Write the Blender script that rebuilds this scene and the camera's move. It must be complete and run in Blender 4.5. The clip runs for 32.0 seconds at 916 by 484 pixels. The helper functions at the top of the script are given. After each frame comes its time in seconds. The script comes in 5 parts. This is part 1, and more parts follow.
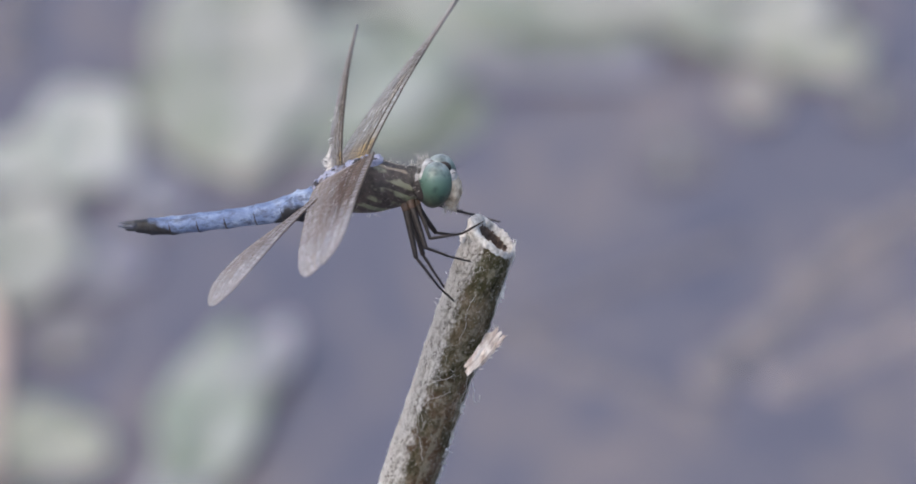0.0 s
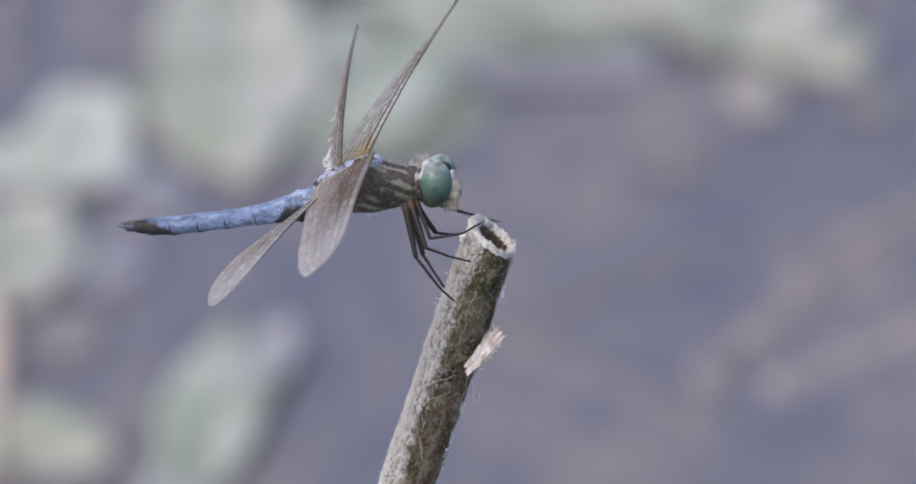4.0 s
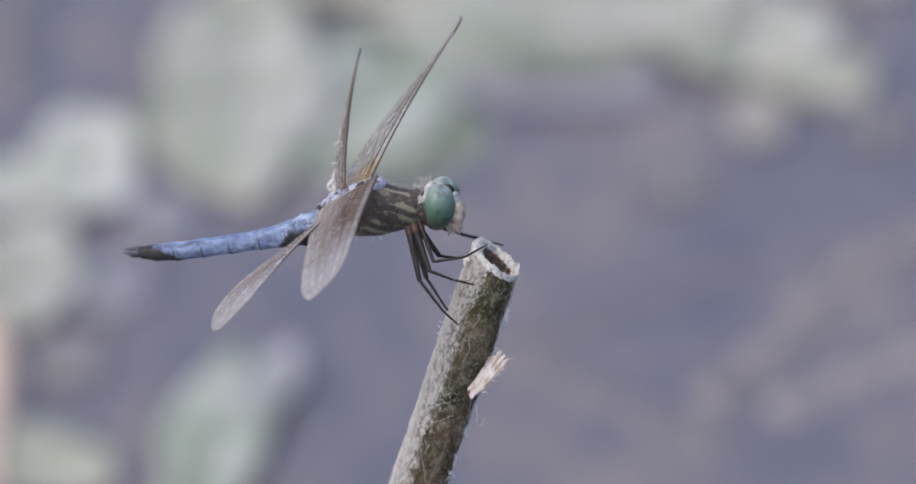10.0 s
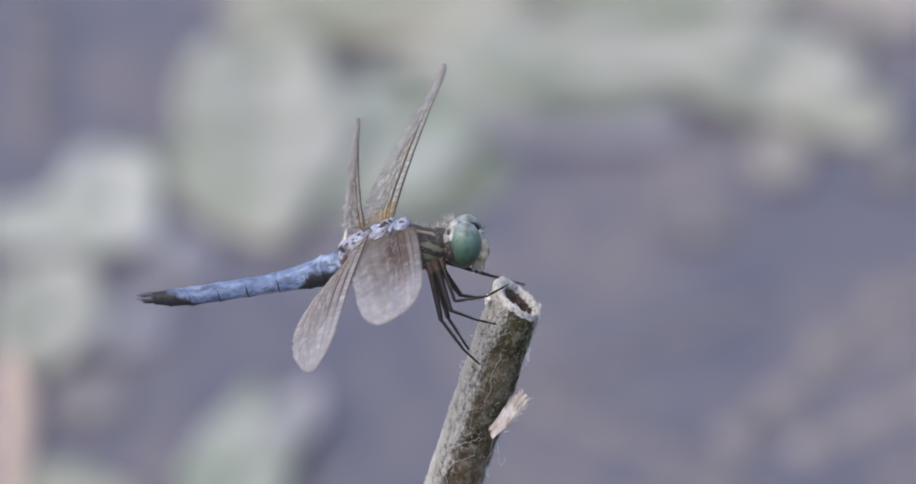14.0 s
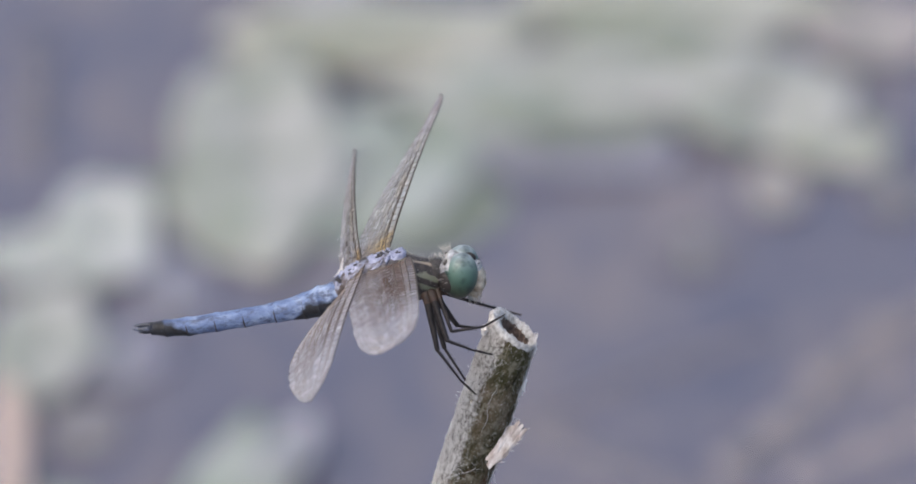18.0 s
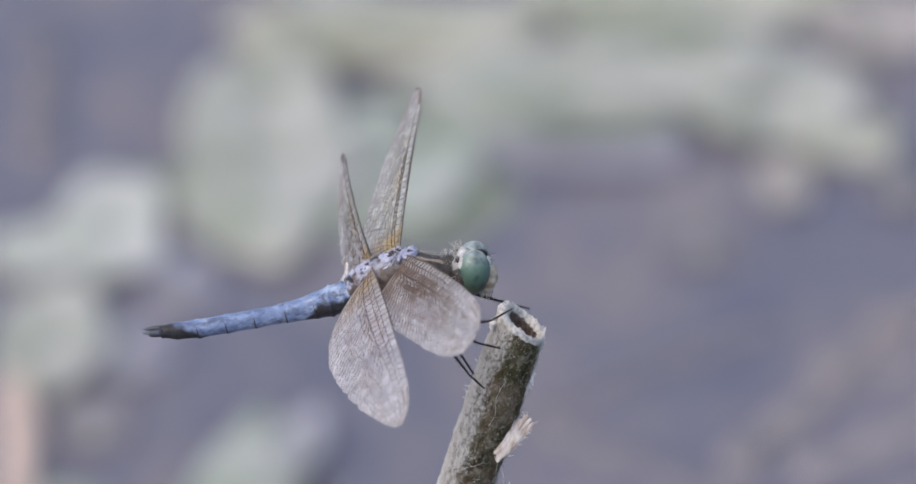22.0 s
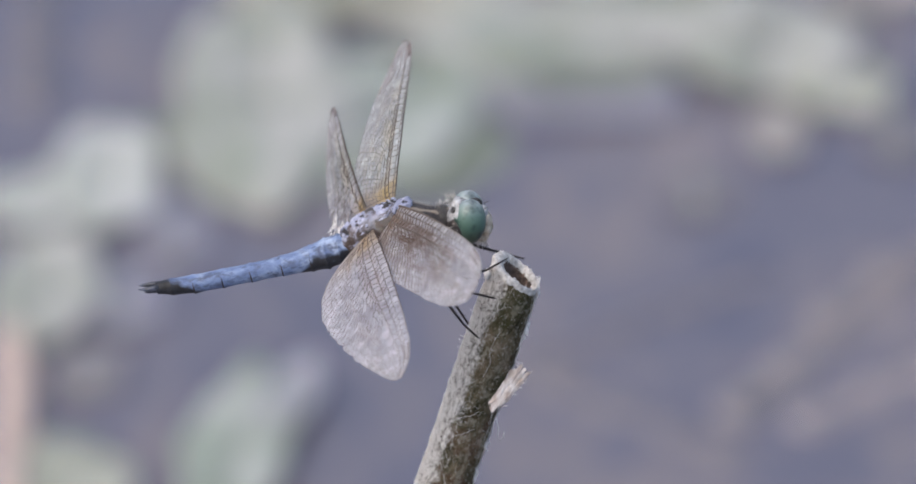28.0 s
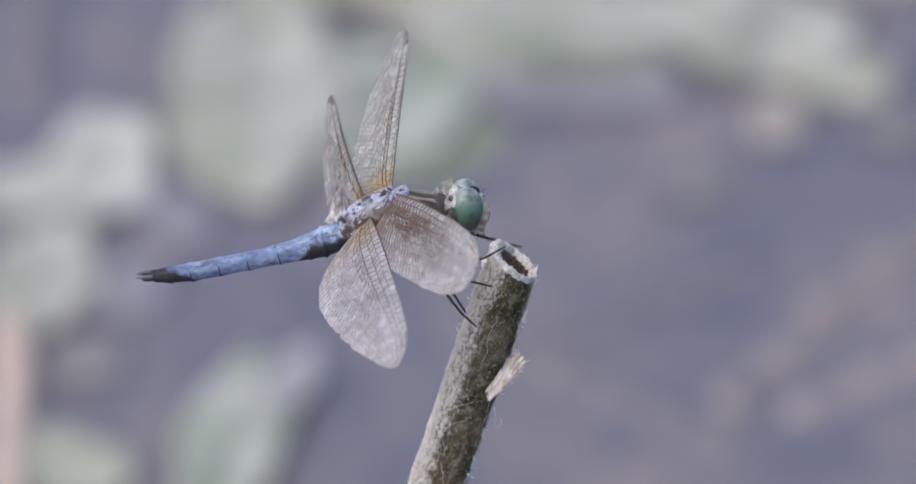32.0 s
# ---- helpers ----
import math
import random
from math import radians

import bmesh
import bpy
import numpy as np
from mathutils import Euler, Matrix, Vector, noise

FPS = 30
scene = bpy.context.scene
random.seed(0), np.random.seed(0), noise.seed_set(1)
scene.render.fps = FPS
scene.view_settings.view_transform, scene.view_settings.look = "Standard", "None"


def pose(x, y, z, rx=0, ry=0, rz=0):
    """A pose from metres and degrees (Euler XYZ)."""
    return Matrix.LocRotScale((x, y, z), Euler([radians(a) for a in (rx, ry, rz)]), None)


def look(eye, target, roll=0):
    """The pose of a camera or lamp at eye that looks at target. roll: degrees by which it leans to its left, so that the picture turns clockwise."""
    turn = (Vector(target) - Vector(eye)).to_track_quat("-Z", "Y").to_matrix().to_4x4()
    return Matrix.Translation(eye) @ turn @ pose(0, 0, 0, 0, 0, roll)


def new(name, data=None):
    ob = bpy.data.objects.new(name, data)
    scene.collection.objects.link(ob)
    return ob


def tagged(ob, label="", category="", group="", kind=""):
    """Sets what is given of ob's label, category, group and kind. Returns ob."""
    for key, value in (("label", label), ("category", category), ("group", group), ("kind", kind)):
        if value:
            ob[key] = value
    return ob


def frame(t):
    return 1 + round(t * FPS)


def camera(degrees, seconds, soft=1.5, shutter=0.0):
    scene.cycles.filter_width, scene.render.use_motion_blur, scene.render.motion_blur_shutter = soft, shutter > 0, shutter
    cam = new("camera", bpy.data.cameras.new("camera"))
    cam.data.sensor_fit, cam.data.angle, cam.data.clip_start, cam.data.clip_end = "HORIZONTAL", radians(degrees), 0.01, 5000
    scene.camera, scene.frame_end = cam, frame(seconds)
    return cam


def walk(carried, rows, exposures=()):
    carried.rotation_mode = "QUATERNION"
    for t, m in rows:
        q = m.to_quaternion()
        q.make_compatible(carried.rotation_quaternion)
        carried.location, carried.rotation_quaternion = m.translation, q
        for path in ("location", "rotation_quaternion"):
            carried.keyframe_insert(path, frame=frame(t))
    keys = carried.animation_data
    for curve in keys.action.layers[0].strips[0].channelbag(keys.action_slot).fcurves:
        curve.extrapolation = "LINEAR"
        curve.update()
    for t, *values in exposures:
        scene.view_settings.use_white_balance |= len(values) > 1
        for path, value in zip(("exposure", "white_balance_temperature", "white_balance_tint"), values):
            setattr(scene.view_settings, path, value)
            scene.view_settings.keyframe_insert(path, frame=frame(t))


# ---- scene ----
cam = camera(6.0, 32.0, soft=1.7)
cam.data.dof.use_dof = True
cam.data.dof.focus_distance = 0.924
cam.data.dof.aperture_fstop = 30.0

EYE = Vector((0.0, 0.0, 0.875))      # tripod head, 0.875 m over the water
TILT = 60.0                          # looks 30 degrees down at the pond
# seconds, turn to the left and turn upwards in degrees
PAN = [(0, 0, 0), (3.5, 0, 0), (5.5, 0, 0), (6, 0.006, 0.009), (6.5, 0.006, 0.006), (7, 0, 0), (7.5, -0.023, 0.023), (8, -0.018, 0.029), (8.5, -0.006, 0.041), (9, 0, 0.065), (9.5, 0.015, 0.094), (10, 0.023, 0.152), (10.5, 0.029, 0.182), (11, 0.029, 0.205), (11.5, 0.053, 0.229), (12, 0.117, 0.282), (12.5, 0.152, 0.317), (13, 0.159, 0.346), (13.5, 0.164, 0.387), (14, 0.164, 0.411), (14.5, 0.176, 0.452), (15, 0.182, 0.566), (15.5, 0.188, 0.692), (16.2, 0.183, 0.735), (17, 0.158, 0.699), (17.5, 0.147, 0.66), (18, 0.141, 0.61), (18.5, 0.147, 0.569), (19, 0.17, 0.557),
       (19.5, 0.188, 0.586), (20, 0.196, 0.563), (20.5, 0.199, 0.572), (21, 0.2, 0.569), (21.5, 0.205, 0.575), (22, 0.194, 0.569), (22.5, 0.194, 0.551), (23, 0.194, 0.551), (23.5, 0.17, 0.525), (24, 0.164, 0.51), (24.5, 0.164, 0.516), (25, 0.147, 0.463), (25.5, 0.141, 0.446), (26.5, 0.153, 0.346), (27.5, 0.164, 0.258), (28, 0.159, 0.241), (28.5, 0.141, 0.217), (29, 0.147, 0.199), (29.5, 0.141, 0.193), (30, 0.141, 0.182),
       (30.5, 0.141, 0.182), (31, 0.141, 0.176), (31.5, 0.141, 0.17), (32, 0.141, 0.164)]
walk(cam, [(t, pose(*EYE, TILT, 0, 0) @ pose(0, 0, 0, up, left, 0)) for t, left, up in PAN])

# ---------------------------------------------------------------- light
world = bpy.data.worlds.new("world")
scene.world = world
world.use_nodes = True
wt = world.node_tree
sky = wt.nodes.new("ShaderNodeTexSky")
sky.sky_type = "NISHITA"
sky.sun_disc = False
SUN_EL, SUN_AZ = 55.0, -122.0         # degrees; azimuth clockwise from +y
sky.sun_elevation, sky.sun_rotation = radians(SUN_EL), radians(SUN_AZ)
sky.dust_density = 4.0
sky.air_density = 1.2
wt.links.new(sky.outputs[0], wt.nodes["Background"].inputs[0])
wt.nodes["Background"].inputs[1].default_value = 0.15
sun = new("sun", bpy.data.lights.new("sun", "SUN"))
sun.data.energy, sun.data.angle, sun.data.color = 0.75, radians(48), (1.0, 0.95, 0.87)
_az, _el = radians(SUN_AZ), radians(SUN_EL)
SUN_FROM = Vector((math.sin(_az) * math.cos(_el), math.cos(_az) * math.cos(_el), math.sin(_el)))
sun.matrix_world = look(SUN_FROM * 10, (0, 0, 0))
scene.view_settings.exposure = 0.585

# ---------------------------------------------------------------- helpers
MM = 0.001
FOCUS = Vector((0.0, 0.80194, 0.412))     # the middle of the subject, from which its plan is drawn in millimetres


def plan(x, y, z):
    return FOCUS + Vector((x, y, z)) * MM


def mesh_of(name, bm, material, smooth=True):
    me = bpy.data.meshes.new(name)
    bm.normal_update()
    bm.to_mesh(me)
    bm.free()
    if material:
        me.materials.append(material)
    for p in me.polygons:
        p.use_smooth = smooth
    return me


def part(name, bm, material, parent, label="", smooth=True):
    ob = new(name, mesh_of(name, bm, material, smooth))
    ob.parent = parent
    return tagged(ob, label)


def thing(name, bm, material, label, category, group="", kind="", smooth=True):
    return tagged(new(name, mesh_of(name, bm, material, smooth)), label, category, group, kind)


def ring_loft(bm, rings, close_ends=True):
    """Joins rings of equal count into a skin. Rings are lists of points in metres."""
    rows = [[bm.verts.new(p) for p in ring] for ring in rings]
    n = len(rows[0])
    for a, b in zip(rows, rows[1:]):
        for i in range(n):
            bm.faces.new((a[i], a[(i + 1) % n], b[(i + 1) % n], b[i]))
    if close_ends:
        bm.faces.new(list(reversed(rows[0])))
        bm.faces.new(rows[-1])
    return rows


def loft_x(sections, n=28, power=2.0, steps=5, wobble=0.0):
    """A body along x. sections: (x, middle z, half width, half height) in mm, smoothly joined."""
    bm = bmesh.new()
    xs = np.array(sections, float)
    ts = np.linspace(0, len(xs) - 1, (len(xs) - 1) * steps + 1)
    rings = []
    for t in ts:
        i = min(int(t), len(xs) - 2)
        f = t - i
        p0, p1, p2, p3 = xs[max(i - 1, 0)], xs[i], xs[i + 1], xs[min(i + 2, len(xs) - 1)]
        s = 0.5 * (2 * p1 + (p2 - p0) * f + (2 * p0 - 5 * p1 + 4 * p2 - p3) * f * f + (3 * p1 - p0 - 3 * p2 + p3) * f ** 3)
        ring = []
        for k in range(n):
            a = 2 * math.pi * k / n
            c, d = math.cos(a), math.sin(a)
            q = (abs(c) ** power + abs(d) ** power) ** (-1 / power)
            w = 1 + wobble * noise.noise(Vector((s[0] * 0.8, c * 1.5, d * 1.5)))
            ring.append(Vector((s[0], max(s[2], 0.02) * c * q * w, s[1] + max(s[3], 0.02) * d * q * w)) * MM)
        rings.append(ring)
    ring_loft(bm, rings)
    return bm


def tube(bm, points, radii, n=6):
    """A bent tube through points (metres) with a radius (metres) at each."""
    pts = [Vector(p) for p in points]
    rings = []
    side = None
    for i, p in enumerate(pts):
        way = (pts[min(i + 1, len(pts) - 1)] - pts[max(i - 1, 0)]).normalized()
        if side is None:
            side = way.orthogonal().normalized()
        side = (side - way * side.dot(way)).normalized()
        other = way.cross(side)
        rings.append([p + (side * math.cos(2 * math.pi * k / n) + other * math.sin(2 * math.pi * k / n)) * radii[i] for k in range(n)])
    ring_loft(bm, rings)


def ball(bm, centre, radii, turn=(0, 0, 0), u=24, v=16):
    got = bmesh.ops.create_uvsphere(bm, u_segments=u, v_segments=v, radius=1.0)
    m = pose(*[c * MM for c in centre], *turn) @ Matrix.Diagonal((*[r * MM for r in radii], 1))
    bmesh.ops.transform(bm, matrix=m, verts=got["verts"])


def curve_of(stops):
    us, vs = zip(*stops)
    return lambda u: float(np.interp(u, us, vs))


# ---------------------------------------------------------------- materials
class Paint:
    """Small wrapper to write a node material line by line."""

    def __init__(self, name, rough=0.6, metal=0.0, spec=0.5):
        self.m = bpy.data.materials.new(name)
        self.m.use_nodes = True
        self.t = self.m.node_tree
        self.b = self.t.nodes["Principled BSDF"]
        self.b.inputs["Roughness"].default_value = rough
        self.b.inputs["Metallic"].default_value = metal
        self.b.inputs["Specular IOR Level"].default_value = spec
        self.where = self.t.nodes.new("ShaderNodeTexCoord").outputs["Object"]

    def link(self, a, b):
        self.t.links.new(a, b)

    def math(self, kind, a, b=0.0):
        n = self.t.nodes.new("ShaderNodeMath")
        n.operation = kind
        for i, v in enumerate((a, b)):
            if isinstance(v, (int, float)):
                n.inputs[i].default_value = v
            else:
                self.link(v, n.inputs[i])
        return n.outputs[0]

    def axes(self):
        n = self.t.nodes.new("ShaderNodeSeparateXYZ")
        self.link(self.where, n.inputs[0])
        return n.outputs

    def noise(self, per_metre, detail=4.0, stretch=(1, 1, 1), rough=0.6, shift=(0, 0, 0)):
        m = self.t.nodes.new("ShaderNodeMapping")
        m.inputs["Scale"].default_value = stretch
        m.inputs["Location"].default_value = shift
        n = self.t.nodes.new("ShaderNodeTexNoise")
        n.inputs["Scale"].default_value = per_metre
        n.inputs["Detail"].default_value = detail
        n.inputs["Roughness"].default_value = rough
        self.link(self.where, m.inputs[0])
        self.link(m.outputs[0], n.inputs["Vector"])
        return n.outputs["Fac"]

    def ramp(self, fac, stops):
        n = self.t.nodes.new("ShaderNodeValToRGB")
        e = n.color_ramp.elements
        while len(e) < len(stops):
            e.new(0.5)
        for el, (pos, col) in zip(e, stops):
            el.position = pos
            el.color = (*col, 1) if len(col) == 3 else col
        self.link(fac, n.inputs[0])
        return n.outputs[0]

    def mix(self, fac, a, b):
        n = self.t.nodes.new("ShaderNodeMix")
        n.data_type = "RGBA"
        for i, v in ((0, fac), (6, a), (7, b)):
            if isinstance(v, (int, float)):
                n.inputs[i].default_value = v
            elif isinstance(v, tuple):
                n.inputs[i].default_value = (*v, 1)
            else:
                self.link(v, n.inputs[i])
        return n.outputs[2]

    def colour(self, out):
        if isinstance(out, tuple):
            self.b.inputs["Base Color"].default_value = (*out, 1)
        else:
            self.link(out, self.b.inputs["Base Color"])
        return self

    def bump(self, fac, strength, metres):
        n = self.t.nodes.new("ShaderNodeBump")
        n.inputs["Strength"].default_value = strength
        n.inputs["Distance"].default_value = metres
        self.link(fac, n.inputs["Height"])
        self.link(n.outputs[0], self.b.inputs["Normal"])
        return self


def step(lo, hi):
    g = lambda v: (v, v, v)
    return [(lo, g(0.0)), (hi, g(1.0))]


def paint_thorax():
    p = Paint("thorax_cuticle", 0.5)
    x, y, z = p.axes()
    wob = p.noise(300, 4)
    # slanting pale bands, low towards the head
    s = p.math("ADD", p.math("ADD", p.math("MULTIPLY", x, 0.60), p.math("MULTIPLY", z, 0.80)), p.math("MULTIPLY", wob, 0.0011))
    band = p.math("PINGPONG", p.math("ADD", s, 0.0103), 0.00066)
    pale = p.ramp(p.math("MULTIPLY", band, 1500.0), step(0.40, 0.62))
    # only the flanks carry bands, and they break up
    flank = p.ramp(p.math("MULTIPLY", p.math("ABSOLUTE", y), 400.0), step(0.30, 0.44))
    broken = p.ramp(p.noise(360, 3, shift=(2, 0, 1)), step(0.43, 0.52))
    low = p.ramp(p.math("ADD", p.math("MULTIPLY", z, 120.0), 0.5), [(0.20, (0.135, 0.165, 0.095)), (0.62, (0.205, 0.205, 0.15))])
    dark = p.ramp(p.noise(1400, 5), [(0.3, (0.016, 0.013, 0.013)), (0.7, (0.072, 0.056, 0.052))])
    ahead = p.ramp(p.math("MULTIPLY", p.math("ADD", x, 0.004), 250.0), step(0.35, 0.75))
    pale = p.math("MULTIPLY", p.math("MULTIPLY", p.math("MULTIPLY", pale, flank), broken), ahead)
    skin = p.mix(pale, dark, low)
    # two pale lines that run along the front of the back
    line = p.ramp(p.math("ADD", p.math("MULTIPLY", p.math("ABSOLUTE", y), 1000.0), p.math("MULTIPLY", p.math("ADD", p.noise(500, 4), -0.5), 0.7)),
                  [(0.38, (0, 0, 0)), (0.52, (1, 1, 1)), (0.72, (1, 1, 1)), (0.88, (0, 0, 0))])
    front = p.math("MULTIPLY", p.ramp(p.math("MULTIPLY", x, 250.0), step(0.15, 0.4)), p.ramp(p.math("MULTIPLY", z, 400.0), step(0.25, 0.5)))
    skin = p.mix(p.math("MULTIPLY", p.math("MULTIPLY", line, front), 0.85), skin, (0.27, 0.225, 0.175))
    # pale dust over the rear of the back
    rear = p.math("ADD", p.math("MULTIPLY", x, -150.0), p.math("ADD", p.math("MULTIPLY", z, 520.0), p.math("MULTIPLY", p.math("ADD", p.noise(700, 5), -0.55), 1.6)))
    powder = p.ramp(p.noise(1300, 4), [(0.3, (0.18, 0.19, 0.27)), (0.7, (0.42, 0.43, 0.54))])
    skin = p.mix(p.math("MULTIPLY", p.ramp(p.math("MULTIPLY", rear, 0.4), step(0.50, 0.74)), p.math("MULTIPLY", p.ramp(p.noise(620, 4, shift=(3, 3, 0)), step(0.44, 0.54)), 0.7)), skin, powder)
    rusty = p.math("MULTIPLY", p.ramp(p.math("MULTIPLY", x, -250.0), step(0.15, 0.4)), p.ramp(p.noise(520, 4, shift=(4, 2, 6)), step(0.42, 0.56)))
    skin = p.mix(p.math("MULTIPLY", rusty, 0.4), skin, (0.085, 0.045, 0.032))
    # bluish dust that gathers where the abdomen begins
    waist = p.math("ADD", p.math("MULTIPLY", x, -200.0), p.math("MULTIPLY", p.math("ADD", p.noise(800, 5), -0.5), 1.2))
    p.colour(p.mix(p.math("MULTIPLY", p.ramp(waist, step(0.72, 0.9)), p.ramp(p.noise(900, 4, shift=(5, 1, 0)), step(0.44, 0.54))), skin, powder))
    return p.bump(p.noise(2600, 3), 0.5, 0.0002).m


def paint_abdomen():
    """Blue dust that thins to black on the first flanks and at the tail."""
    p = Paint("dusted_abdomen", 0.6, spec=0.35)
    x, y, z = p.axes()
    blotch = p.noise(480, 5, (0.7, 1, 1))
    dust = p.ramp(blotch, [(0.28, (0.068, 0.098, 0.205)), (0.5, (0.155, 0.215, 0.375)), (0.72, (0.39, 0.465, 0.615))])
    scuff = p.ramp(p.noise(1100, 6, (0.5, 1, 1), 0.75), step(0.46, 0.62))
    dust = p.mix(p.math("MULTIPLY", scuff, 0.95), dust, (0.06, 0.075, 0.13))
    black = p.ramp(p.noise(1100, 4), [(0.35, (0.011, 0.011, 0.012)), (0.60, (0.027, 0.029, 0.038)), (0.78, (0.085, 0.10, 0.15))])
    rag = p.math("MULTIPLY", p.math("ADD", p.noise(650, 5), -0.5), 1.6)
    # how high the black climbs, in mm, along the body
    near = p.math("MULTIPLY", p.ramp(p.math("MULTIPLY", x, -50.0), [(0.27, (1, 1, 1)), (0.48, (0.9, 0.9, 0.9)), (0.58, (0, 0, 0))]), 2.3)
    rear = p.math("MULTIPLY", p.ramp(p.math("MULTIPLY", x, -33.0), [(0.70, (0, 0, 0)), (0.76, (0.5, 0.5, 0.5)), (0.86, (1, 1, 1))]), 3.0)
    climb = p.math("ADD", p.math("ADD", near, rear), -2.4)
    high = p.math("SUBTRACT", p.math("ADD", p.math("MULTIPLY", z, 1000.0), rag), climb)
    cover = p.ramp(p.math("ADD", p.math("MULTIPLY", high, 0.5), 0.5), step(0.35, 0.62))
    p.colour(p.mix(cover, black, dust))
    return p.bump(p.noise(2300, 4, (0.6, 1, 1)), 0.45, 0.00015).m


def paint_tail():
    p = Paint("dark_tail", 0.5)
    p.colour(p.ramp(p.noise(620, 5), [(0.35, (0.012, 0.013, 0.016)), (0.55, (0.05, 0.055, 0.075)), (0.75, (0.16, 0.18, 0.27))]))
    return p.bump(p.noise(2500, 3), 0.3, 0.0001).m


def paint_eye():
    p = Paint("compound_eye", 0.38, spec=0.5)
    x, y, z = p.axes()
    up = p.math("ADD", p.math("MULTIPLY", z, 190.0), 0.5)
    # lighter upwards; the last stops paint in the pale glint on top
    tone = p.ramp(up, [(0.06, (0.055, 0.056, 0.032)), (0.26, (0.042, 0.068, 0.045)), (0.46, (0.050, 0.104, 0.080)), (0.70, (0.092, 0.160, 0.136)), (0.87, (0.175, 0.232, 0.228)), (0.98, (0.31, 0.35, 0.37))])
    spots = p.ramp(p.noise(520, 2.5, shift=(0.3, 0, 0.7)), step(0.54, 0.66))
    tone = p.mix(p.math("MULTIPLY", spots, 0.75), tone, (0.012, 0.03, 0.028))
    rear = p.ramp(p.math("ADD", p.math("MULTIPLY", x, 200.0), 0.5), [(0.215, (1, 1, 1)), (0.245, (0, 0, 0))])
    rear = p.math("MULTIPLY", rear, p.ramp(up, [(0.50, (1, 1, 1)), (0.60, (0, 0, 0))]))
    p.colour(p.mix(rear, tone, (0.012, 0.012, 0.013)))
    v = p.t.nodes.new("ShaderNodeTexVoronoi")
    v.inputs["Scale"].default_value = 9000
    p.link(p.where, v.inputs["Vector"])
    return p.bump(v.outputs["Distance"], 0.15, 0.00003).m


def paint_plain(name, a, b, per_metre, rough=0.6, bump=0.3, depth=0.0001, stretch=(1, 1, 1), spec=0.5):
    p = Paint(name, rough, spec=spec)
    n = p.noise(per_metre, 5, stretch)
    p.colour(p.ramp(n, [(0.3, a), (0.7, b)]))
    return p.bump(p.noise(per_metre * 3, 4, stretch), bump, depth).m


def paint_vein(name, front, rear, outer):
    """Darkest along the leading edge and at the foot, greyer towards the rear edge and the tip."""
    p = Paint(name, 0.4)
    x, y, z = p.axes()
    # rear and outer veins take the sky's reflection as a paler colour
    back = p.ramp(p.math("ADD", p.math("MULTIPLY", y, -150.0), p.math("MULTIPLY", p.noise(300, 3), 0.4)), step(0.50, 0.95))
    out = p.ramp(p.math("ADD", p.math("MULTIPLY", x, 1000.0 / 30), p.math("MULTIPLY", p.noise(200, 3), 0.3)), step(0.65, 0.95))
    p.colour(p.mix(out, p.mix(back, front, rear), outer))
    return p.bump(p.noise(3000, 2), 0.2, 0.00005).m


def paint_plates():
    p = Paint("dusted_back_plate", 0.65, spec=0.3)
    dust = p.ramp(p.noise(1200, 5), [(0.3, (0.185, 0.20, 0.30)), (0.7, (0.43, 0.445, 0.575))])
    gap = p.ramp(p.noise(700, 4, shift=(1, 4, 2)), step(0.53, 0.60))
    p.colour(p.mix(gap, dust, (0.03, 0.027, 0.03)))
    return p.bump(p.noise(2200, 4), 0.7, 0.0003).m


